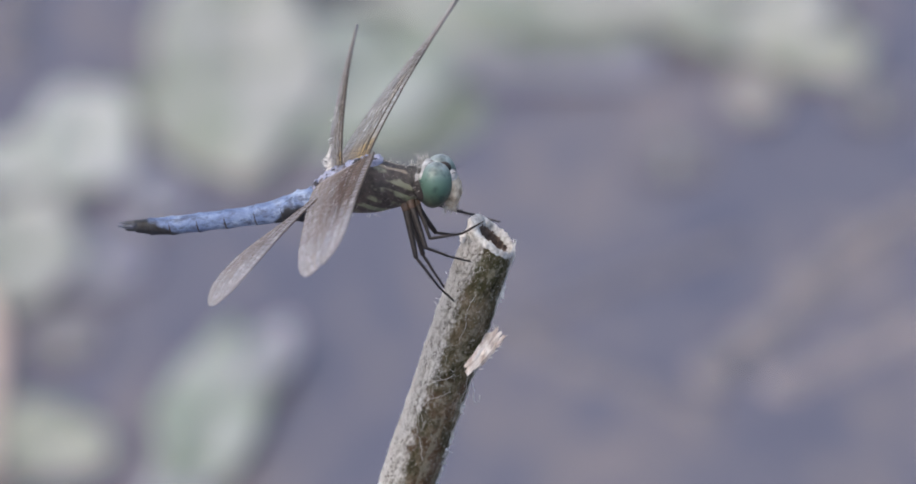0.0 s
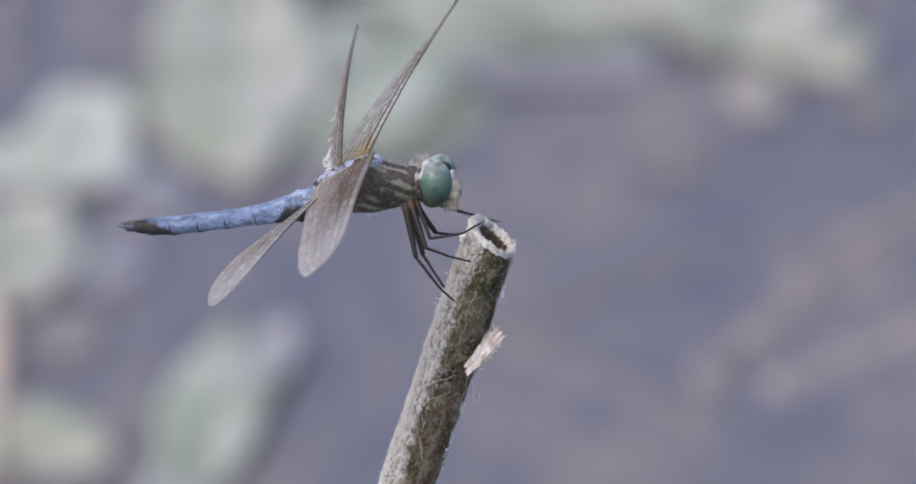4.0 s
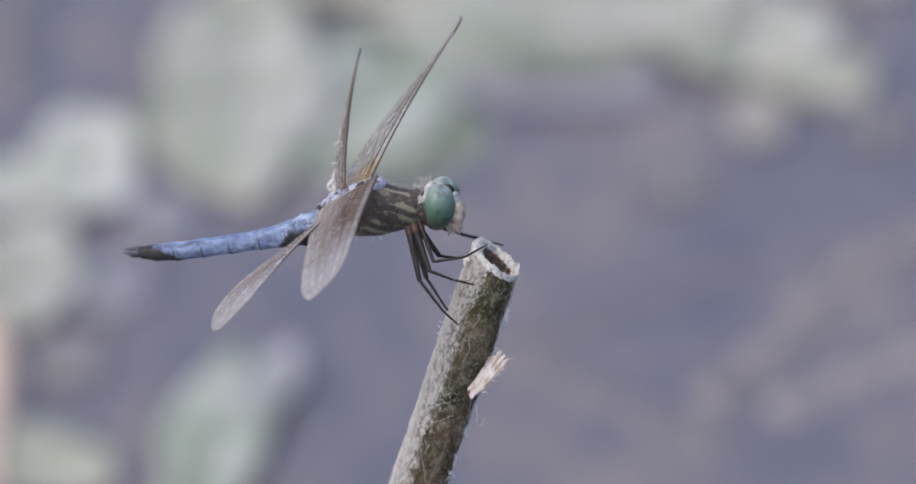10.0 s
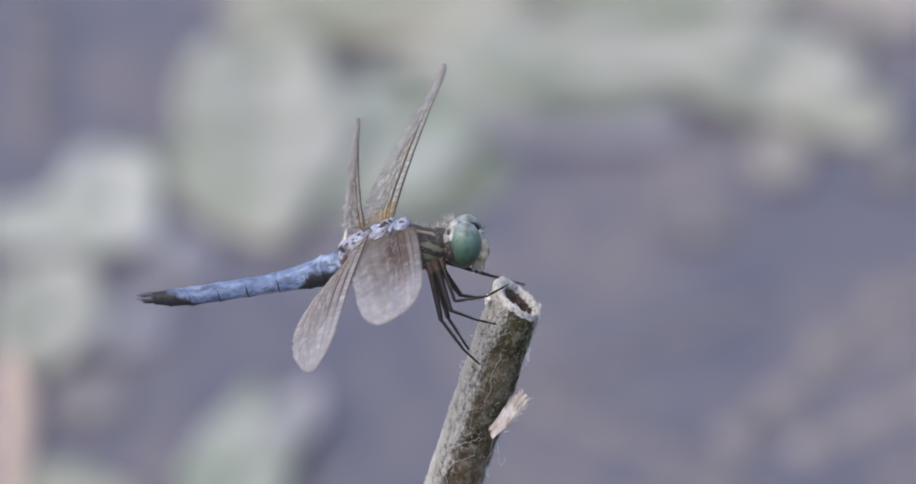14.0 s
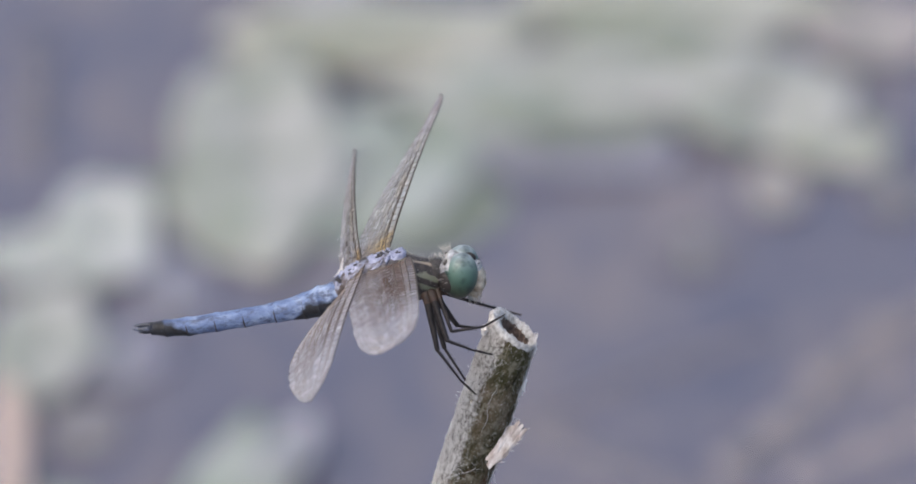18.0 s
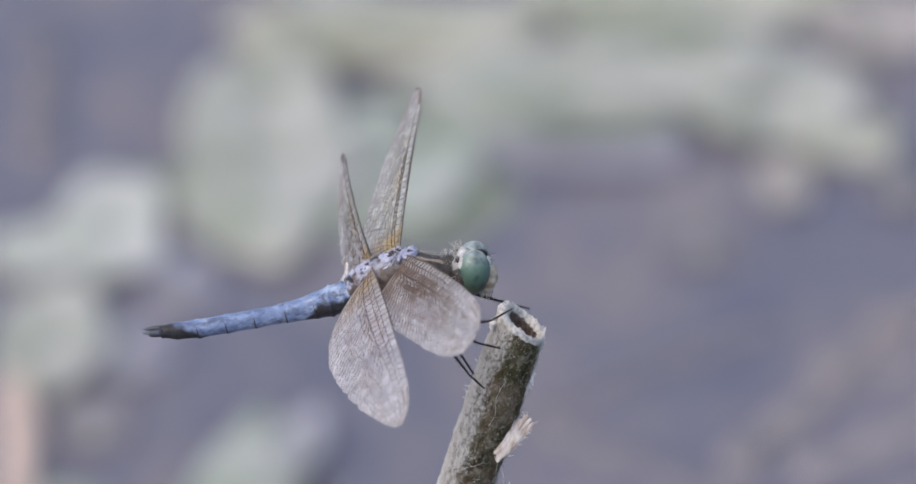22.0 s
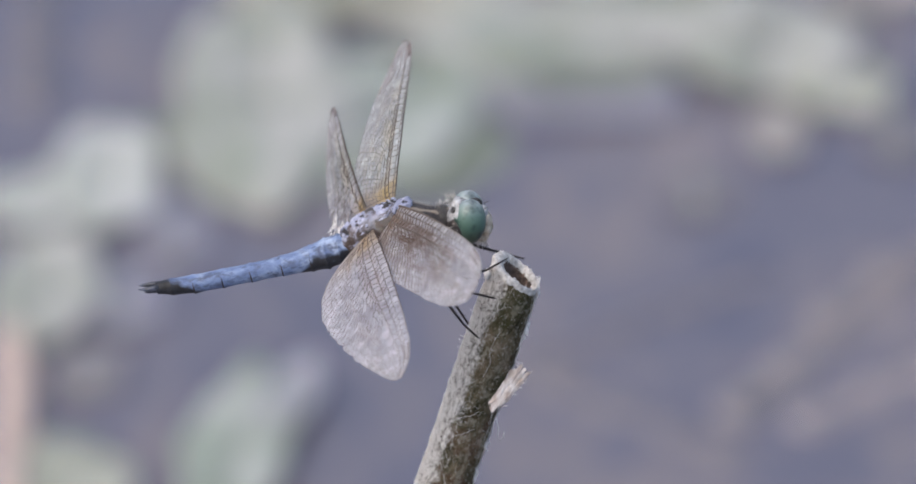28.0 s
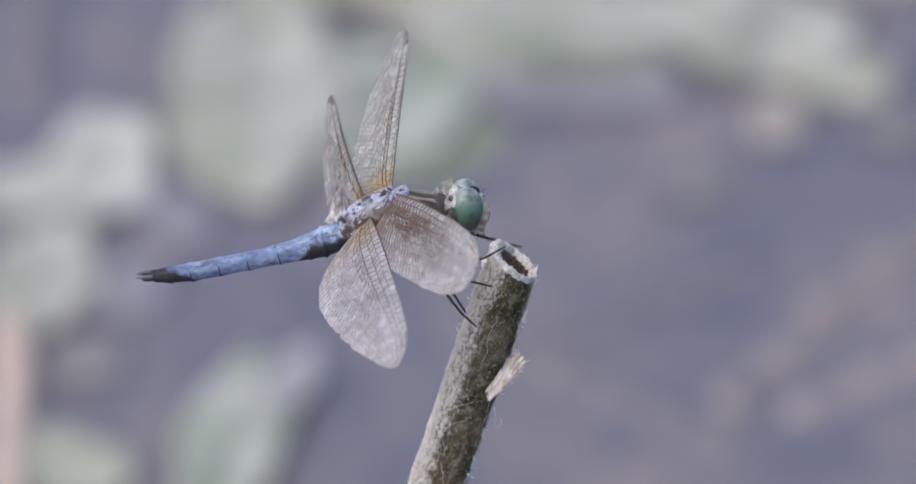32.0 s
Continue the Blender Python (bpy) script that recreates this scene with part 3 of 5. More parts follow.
pond_leaf((0.0851, 1.5723, 0.0014), 0.0097, 0.0060, 90, 0.6, MAT["leaf_faint"], "faint drowned leaf just under the surface", 38, cup=0.03)


def drowned_stalk(points, radius, mat, label, seed):
    """A stalk of several joints with a thicker knot between each two."""
    rnd = random.Random(seed)
    pts = [Vector(p) for p in points]
    root = tagged(new("plant_stalk"), label, "stalk", "drowned stalks")
    root.location = pts[0]
    for p, q in zip(pts, pts[1:]):
        bm = bmesh.new()
        fine = [p.lerp(q, k / 6) - pts[0] + Vector((rnd.uniform(-1, 1), rnd.uniform(-1, 1), 0)) * radius * (0.25 if 0 < k < 6 else 0) for k in range(7)]
        tube(bm, fine, [radius * (1.12 if k in (0, 6) else 1.0) * rnd.uniform(0.93, 1.05) for k in range(7)], 9)
        part("stalk_joint", bm, mat, root)
        bm = bmesh.new()
        ball(bm, (q - pts[0]) / MM, [radius * 1.22 / MM] * 3, (0, 0, 0), 12, 8)
        part("knot", bm, mat, root)
    return root


drowned_stalk([(0.0963, 1.5305, -0.0040), (0.0815, 1.5164, -0.0040), (0.0692, 1.4979, -0.0040), (0.0593, 1.4774, -0.0040), (0.0503, 1.4640, -0.0040)], 0.0057, MAT["stalk"], "brownish drowned plant stalk lying in the water", 1)
drowned_stalk([(0.0941, 1.4841, -0.0033), (0.0774, 1.4717, -0.0033), (0.0633, 1.4602, -0.0033)], 0.0047, MAT["stalk_pink"], "pinkish drowned plant stalk lying in the water", 2)
drowned_stalk([(0.0076, 1.4835, -0.0029), (0.0156, 1.4734, -0.0029), (0.0258, 1.4645, -0.0029), (0.0370, 1.4556, -0.0029), (0.0471, 1.4502, -0.0029)], 0.0042, MAT["stalk_dim"], "thin brown drowned stalk lying in the water", 3)
drowned_stalk([(0.0111, 1.4830, -0.0026), (0.0262, 1.4955, -0.0026), (0.0403, 1.5051, -0.0026), (0.0545, 1.5140, -0.0026)], 0.0037, MAT["stalk_dim"], "thin brown drowned stalk lying in the water", 4)
drowned_stalk([(-0.0933, 1.4876, 0.0020), (-0.0907, 1.4696, 0.0020), (-0.0907, 1.4496, 0.0020), (-0.0909, 1.4258, 0.0020)], 0.0035, MAT["stalk_pale"], "bleached peach-coloured reed lying on the water", 5)
# stalk added at the far left to stand in for a brown-pink haze
drowned_stalk([(-0.0938, 1.6403, -0.0040), (-0.0938, 1.6143, -0.0040), (-0.0934, 1.5915, -0.0040)], 0.0057, MAT["stalk_dim"], "brownish drowned plant stalk lying in the water", 6)

# ---------------------------------------------------------------- the perch: a broken hollow stem
STEM = Matrix.Translation(plan(3.586, -0.495, 1.143)) @ pose(0, 0, 0, 0, 16.3, 0)
STEM_R = 2.86


def stem_height(ang):
    """Height of the broken rim round the stem, in mm."""
    return -0.34 * STEM_R * math.cos(ang) + 0.10 * math.sin(3 * ang + 0.6) + 0.10 * noise.noise(Vector((4 * math.cos(ang), 4 * math.sin(ang), 5)))


def stem_radius(ang, z):
    r = STEM_R * (1 - z * 0.0004) * (1 - 0.10 * math.exp(min(0.0, z) / 2.2))
    r *= 1 + 0.030 * noise.noise(Vector((1.1 * math.cos(ang), 1.1 * math.sin(ang), z * 0.12)))
    r += 0.13 * noise.noise(Vector((5 * math.cos(ang), 5 * math.sin(ang), z * 0.7))) + 0.09 * noise.noise(Vector((14 * math.cos(ang), 14 * math.sin(ang), z * 2.2)))
    r += 0.05 * noise.noise(Vector((30 * math.cos(ang), 30 * math.sin(ang), z * 6.0)))
    return r


def stem_point(ang, z, lift=0.0):
    r = stem_radius(ang, z) + lift
    return Vector((r * math.cos(ang), r * math.sin(ang), z)) * MM


def build_stem():
    root = tagged(new("broken_stem"), "grey-brown weathered hollow plant stem, broken off at its top", "stem")
    length = -FOCUS.z / math.cos(radians(17)) / MM - 8
    n = 120
    bm = bmesh.new()
    levels = [-0.2 * k for k in range(0, 238)] + [-47.6 - 6.5 * k for k in range(1, 60)]
    levels = [z for z in levels if z > length] + [length]
    rings = []
    for z in levels:
        fade = math.exp(z / 2.5)
        rings.append([stem_point(2 * math.pi * k / n, z + fade * stem_height(2 * math.pi * k / n)) for k in range(n)])
    ring_loft(bm, list(reversed(rings)), close_ends=False)
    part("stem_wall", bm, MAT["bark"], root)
    # frayed rim and the hollow
    bm = bmesh.new()
    rim = []
    for inset, drop in ((-0.10, 0.55), (-0.14, 0.0), (0.06, -0.22), (0.26, -0.10), (0.46, 0.15), (0.60, 0.6)):
        ring = []
        for k in range(n):
            a = 2 * math.pi * k / n
            rag = 0.15 * noise.noise(Vector((6 * math.cos(a), 6 * math.sin(a), inset * 3))) + 0.11 * noise.noise(Vector((17 * math.cos(a), 17 * math.sin(a), inset * 6))) + 0.10 * noise.noise(Vector((34 * math.cos(a), 34 * math.sin(a), inset * 12)))
            z = stem_height(a) - drop + rag
            ring.append(stem_point(a, z, -inset * (1 + 0.8 * max(0.0, -math.cos(a))) - rag * 0.6))
        rim.append(ring)
    ring_loft(bm, rim, close_ends=False)
    part("rim", bm, MAT["rim"], root, "frayed whitish broken rim")
    bm = bmesh.new()
    inner = []
    for inset, drop in ((0.56, 0.45), (0.7, 1.3), (0.9, 2.4), (1.3, 3.1), (2.3, 3.6)):
        inner.append([stem_point(2 * math.pi * k / n, stem_height(2 * math.pi * k / n) - drop, -inset * (1 + 0.8 * max(0.0, -math.cos(2 * math.pi * k / n)) * (1 if inset < 1 else 0.2)) + 0.10 * noise.noise(Vector((k * 0.9, drop * 2, 1)))) for k in range(n)])
    ring_loft(bm, inner, close_ends=False)
    bm.faces.new([v for v in bm.verts][-n:])
    part("pith", bm, MAT["pith"], root, "dark brown hollow core")
    return root


STEM_ROOT = build_stem()
STEM_ROOT.matrix_world = STEM


def build_stem_details(root):
    rnd = random.Random(11)
    # the peeled curl of bark that sticks out, with torn strips round its foot
    def bark_strip(name, foot, tip, half0, seed, label):
        bm = bmesh.new()
        nu, nv = 24, 7
        way = (tip - foot).normalized()
        wide = way.cross(Vector((0.15, 0.85, -0.5))).normalized()
        top, low = [], []
        for i in range(nu):
            u = i / (nu - 1)
            ra, rb = [], []
            for j in range(nv):
                v = 2 * j / (nv - 1) - 1
                half = half0 * (0.30 + 0.95 * math.sin(math.pi * (0.06 + 0.86 * u)) ** 0.8 + 0.34 * noise.noise(Vector((u * 5, 1.0 if v > 0 else -1.0, seed))) + 0.16 * noise.noise(Vector((u * 15, 2.0 if v > 0 else -2.0, seed))))
                end = half0 * (1.0 * noise.noise(Vector((v * 2.5, 2, seed + 5))) + 0.4 * noise.noise(Vector((v * 6.5, 7, seed))))
                p = foot + way * ((tip - foot).length * u + end * max(0.0, u - 0.15)) + wide * (half * v + 1.1 * half0 * noise.noise(Vector((u * 2.2, seed * 3.1, 4))))
                p += Vector((0.1, -1, 0)) * half0 * (0.5 * (1 - v * v) + 0.9 * noise.noise(Vector((u * 2.5, seed * 1.7, 9))) + 0.4 * noise.noise(Vector((u * 6, v * 3, seed))) + 0.07 * noise.noise(Vector((u * 18, v * 8, seed + 3))))
                ra.append(p * MM)
                rb.append((p + Vector((0.01, 0.07, 0.0))) * MM)
            top.append(ra)
            low.append(rb)
        for rows, flip in ((top, False), (low, True)):
            vs = [[bm.verts.new(p) for p in r] for r in rows]
            for a, b in zip(vs, vs[1:]):
                for j in range(nv - 1):
                    f = (a[j], a[j + 1], b[j + 1], b[j])
                    bm.faces.new(f[::-1] if flip else f)
        part(name, bm, MAT["peel"], root, label)

    foot, tip = Vector((1.75, -2.45, -15.1)), Vector((3.95, -1.85, -10.1))
    way = (tip - foot).normalized()
    wide = way.cross(Vector((0.15, 0.85, -0.5))).normalized()
    bark_strip("bark_curl", foot, tip - way * 0.5, 0.74, 4, "whitish-pink peeling curl of bark")
    for k in range(9):
        v = -1.0 + 2.0 * k / 8
        a = foot + wide * v * 0.55 + way * rnd.uniform(-0.5, 1.6) + Vector((0.0, -0.15 - 0.25 * (k % 3), 0.0))
        b = tip + wide * (v * 0.48 + rnd.uniform(-0.25, 0.25)) + way * rnd.uniform(-2.2, 0.3) + Vector((0.0, -0.1 - rnd.uniform(0.0, 0.4), 0.0))
        bark_strip("bark_strip", a, b, rnd.uniform(0.16, 0.30), 20 + k, "frayed pinkish strip of peeling bark")
    for k in range(44):
        u, v = rnd.uniform(0.1, 1.0), rnd.choice((-1, 1)) * rnd.uniform(0.2, 0.9)
        p = foot + (tip - foot) * u + wide * v + Vector((0.0, -0.3, 0.0))
        out = (way * rnd.uniform(-0.2, 1.0) + wide * v * rnd.uniform(0.0, 0.9) + Vector((0, rnd.uniform(-0.5, 0.3), 0))).normalized() * rnd.uniform(0.25, 0.6)
        bm = bmesh.new()
        tube(bm, [(p - out) * MM, p * MM, (p + out) * MM], [0.012 * MM, rnd.uniform(0.03, 0.07) * MM, 0.012 * MM], 5)
        part("bark_shred", bm, MAT["peel"], root)
    # loose chips on the wall
    for k in range(18):
        ang, z = rnd.uniform(-math.pi, 0.35), -rnd.uniform(1, 34)
        w, h = rnd.uniform(0.05, 0.14), rnd.uniform(0.15, 0.45)
        bm = bmesh.new()
        base = [(-w, -h), (w * 0.8, -h * 0.7), (w, h * 0.3), (w * 0.3, h), (-w * 0.7, h * 0.6)]
        hi, lo = [], []
        for x, y in base:
            a2 = ang + x / STEM_R
            hi.append(bm.verts.new(stem_point(a2, z + y, 0.10 + 0.16 * max(0, y / h) * rnd.uniform(0.4, 1.3))))
            lo.append(bm.verts.new(stem_point(a2, z + y, -0.05)))
        bm.faces.new(hi)
        for i in range(5):
            bm.faces.new((hi[i], lo[i], lo[(i + 1) % 5], hi[(i + 1) % 5]))
        part("bark_chip", bm, MAT["bark"], root, smooth=False)
    # whitish flakes that lift off the shaded edge
    for k in range(34):
        ang, z = rnd.gauss(-0.15, 0.22), -rnd.uniform(0.8, 36)
        bm = bmesh.new()
        ball(bm, (0, 0, 0), (rnd.uniform(0.10, 0.26), rnd.uniform(0.12, 0.3), rnd.uniform(0.2, 0.7)), (0, rnd.uniform(-30, 30), 0), 10, 8)
        here = stem_point(ang, z, 0.02)
        for v in bm.verts:
            v.co += v.co * 1.1 * noise.noise(v.co / MM * 5 + Vector((k, 0, 0))) + here
        part("bark_flake", bm, MAT["thread"], root, smooth=False)
    # pale fibres that wander down the stem
    for k in range(12):
        ang, z = rnd.uniform(-3.1, -1.9) if k % 4 else rnd.uniform(-1.9, -0.4), -rnd.uniform(5, 26)
        bm = bmesh.new()
        pts = []
        drift = rnd.uniform(-0.05, 0.05)
        for i in range(13):
            pts.append(stem_point(ang, z, 0.10 + 0.12 * abs(math.sin(i * 0.7 + k))))
            ang += drift + rnd.uniform(-0.09, 0.09)
            z -= rnd.uniform(0.1, 0.8)
        tube(bm, pts, [0.020 * MM] * 13, 5)
        part("fibre", bm, MAT["thread"], root)
    # a clot of white fluff under the rim, and crumbs of it along the edge
    for k in range(26):
        if k < 6:
            here = Vector((-2.95, -0.9, -0.75)) * MM + Vector((rnd.gauss(0, 0.16), rnd.gauss(0, 0.2), rnd.gauss(0, 0.22))) * MM
            size = rnd.uniform(0.16, 0.32)
        else:
            here = stem_point(rnd.gauss(-0.25, 0.2), -rnd.uniform(14, 36), 0.05)
            size = rnd.uniform(0.10, 0.26)
        bm = bmesh.new()
        ball(bm, (0, 0, 0), (size, size * rnd.uniform(0.7, 1.1), size * rnd.uniform(0.8, 1.5)), (0, 0, 0), 12, 8)
        for v in bm.verts:
            v.co += v.co * 0.9 * noise.noise(v.co / MM * 6 + Vector((k, 3, 0))) + here
        part("fluff", bm, MAT["thread"], root, "white fluff")
    # three long fibres looped over the wall, and a curled thread off its edge
    for turns in (((-1.40, -15.9), (-1.58, -16.6), (-1.85, -17.1), (-2.10, -17.9), (-2.25, -18.3), (-2.2, -19.2)),
                  ((-1.35, -18.1), (-1.62, -19.0), (-1.95, -19.7), (-2.12, -21.0), (-2.2, -22.8), (-2.42, -24.6), (-2.65, -26.4), (-2.7, -28.5)),
                  ((-2.1, -12.5), (-2.3, -13.4), (-2.2, -14.6), (-2.45, -15.8), (-2.4, -17.5))):
        bm = bmesh.new()
        n = 8 * (len(turns) - 1)
        fine = []
        for i in range(n + 1):
            f = i / 8
            k = min(int(f), len(turns) - 2)
            q = [turns[max(k - 1, 0)], turns[k], turns[k + 1], turns[min(k + 2, len(turns) - 1)]]
            w = f - k
            a, z = [0.5 * (2 * q[1][c] + (q[2][c] - q[0][c]) * w + (2 * q[0][c] - 5 * q[1][c] + 4 * q[2][c] - q[3][c]) * w * w + (3 * q[1][c] - q[0][c] - 3 * q[2][c] + q[3][c]) * w ** 3) for c in (0, 1)]
            fine.append(stem_point(a + 0.02 * math.sin(i * 1.3), z, 0.12 + 0.06 * math.sin(0.6 * i)))
        tube(bm, fine, [0.024 * MM] * (n + 1), 6)
        part("fibre", bm, MAT["thread"], root, "long pale fibre")
    bm = bmesh.new()
    tube(bm, [Vector(q) * MM for q in ((2.8, -0.6, -17.2), (3.5, -0.8, -18.6), (3.7, -0.8, -19.6), (4.1, -0.8, -19.9), (4.35, -0.8, -19.4), (4.2, -0.8, -18.9))], [0.035 * MM] * 6, 5)
    part("fibre", bm, MAT["thread"], root, "curled pale thread")
    bm = bmesh.new()
    for k in range(420):
        ang, z = rnd.uniform(-2.3, -0.3), -rnd.uniform(0.8, 36)
        if noise.noise(Vector((ang * 2.0, z * 0.35, 4))) < rnd.uniform(-0.3, 0.5):
            continue
        here = stem_point(ang, z, 0.03)
        r = rnd.uniform(0.025, 0.075) * MM
        got = bmesh.ops.create_icosphere(bm, subdivisions=1, radius=r)
        for v in got["verts"]:
            v.co = Vector((v.co.x, v.co.y, v.co.z * rnd.uniform(0.7, 1.8))) + here
    tagged(part("scurf", bm, MAT["hair"], root, "pale crumbs of scurf"), kind="stuff")
    # felt of tiny pale fibres on the weathered sides, strands inside the hollow
    bm = bmesh.new()
    for k in range(9000):
        ang = rnd.choice((rnd.gauss(math.pi + 0.15, 0.36), rnd.gauss(math.pi + 0.25, 0.40), rnd.gauss(math.pi + 0.3, 0.42), rnd.gauss(-0.05, 0.18), rnd.gauss(-0.05, 0.18)))
        z = -rnd.uniform(0.2, 36)
        turn = rnd.gauss(0, 0.9)
        size = rnd.uniform(0.2, 0.8)
        lift = rnd.uniform(0.02, 0.07)
        pts = []
        for f in (0, 0.5, 1):
            pts.append(stem_point(ang + math.sin(turn) * size * f / STEM_R, z + math.cos(turn) * size * f, lift + rnd.uniform(0, 0.12) * f))
        tube(bm, pts, [0.017 * MM, 0.014 * MM, 0.008 * MM], 3)
    for k in range(650):
        ang, z = rnd.gauss(-0.2, 0.2), -rnd.uniform(0.3, 36)
        if noise.noise(Vector((0, 3, z * 0.8))) < rnd.uniform(-0.5, 0.4):
            continue
        size = rnd.uniform(0.06, 0.22)
        pts = [stem_point(ang + rnd.gauss(0, 0.04) * f, z + rnd.gauss(0, 0.25) * f, size * f) for f in (0, 0.5, 1)]
        tube(bm, pts, [0.026 * MM, 0.022 * MM, 0.010 * MM], 3)
    tagged(part("bark_felt", bm, MAT["thread"], root, "felt of fine pale fibres"), kind="stuff")
    bm = bmesh.new()
    for k in range(60):
        ang = rnd.uniform(0, 6.28)
        r = rnd.uniform(0.6, 1.8)
        z = -1.0 - rnd.uniform(0, 2.0)
        p0 = Vector((r * math.cos(ang), r * math.sin(ang), z))
        p1 = p0 + Vector((rnd.uniform(-0.8, 0.8), rnd.uniform(-0.8, 0.8), rnd.uniform(0.1, 0.8)))
        tube(bm, [p0 * MM, p0.lerp(p1, 0.5) * MM + Vector((0, 0, 0.1 * MM)), p1 * MM], [0.05 * MM, 0.04 * MM, 0.02 * MM], 3)
    tagged(part("pith_strands", bm, MAT["pith"], root, "brown strands inside the hollow"), kind="stuff")
    # hairs that stand off the edge
    for k in range(36):
        ang = rnd.choice((rnd.uniform(-0.5, 0.4), rnd.uniform(2.9, 3.9)))
        z = -rnd.uniform(1.0, 30)
        p = stem_point(ang, z, 0.0)
        out = Vector((math.cos(ang), math.sin(ang), rnd.uniform(-0.6, 0.9))).normalized()
        bend = Vector((rnd.uniform(-1, 1), rnd.uniform(-1, 1), rnd.uniform(-1, 1)))
        size = rnd.uniform(0.15, 0.6) if k % 5 else rnd.uniform(0.5, 0.9)
        bm = bmesh.new()
        tube(bm, [p + (out * size * i / 4 + bend * size * 0.35 * (i / 4) ** 2) * MM for i in range(5)], [(0.035 - 0.005 * i) * MM for i in range(5)], 4)
        part("hair", bm, MAT["thread"], root)
    # ragged splinters of the rim
    for k in range(46):
        ang = rnd.uniform(0, 6.28)
        p = stem_point(ang, stem_height(ang) + rnd.uniform(-0.15, 0.12), -rnd.uniform(0.0, 0.3))
        out = Vector((math.cos(ang) * rnd.uniform(-0.5, 0.6), math.sin(ang) * rnd.uniform(-0.5, 0.6), rnd.uniform(0.2, 1.0))).normalized() * rnd.uniform(0.12, 0.42)
        bm = bmesh.new()
        tube(bm, [p - out * 0.3 * MM, p + out * 0.4 * MM, p + out * MM], [rnd.uniform(0.08, 0.16) * MM, rnd.uniform(0.05, 0.11) * MM, 0.02 * MM], 5)
        part("rim_splinter", bm, MAT["rim"], root, smooth=False)


build_stem_details(STEM_ROOT)

# ---------------------------------------------------------------- the dragonfly
# poses of the body: seconds, place in mm from the focus point, turns in degrees
REST = {"A": (-9.13, 2.86, 4.89, -3.99, -14.94, -10.87), "L": (-9.13, 2.86, 4.89, -3.99, -15.75, -10.87),
        "O": (-9.05, 2.88, 4.86, -2.84, -15.2, -2.2), "B": (-9.05, 2.88, 4.86, -2.84, -12.74, -2.55), "E": (-8.88, 2.76, 4.68, -1.7, -12.5, -0.8),
        "C": (-8.71, 2.65, 4.49, -0.56, -12.22, 0.93), "D": (-8.66, 2.7, 4.34, 0.06, -12.86, 2.19)}


def body_pose(s):
    x, y, z, a, b, c = REST[s]
    return pose(*plan(x, y, z), a, b, c)


dragonfly = tagged(new("dragonfly"), "powder-blue dragonfly with green eyes clinging to a broken stem", "dragonfly")
dragonfly.matrix_world = body_pose("A")


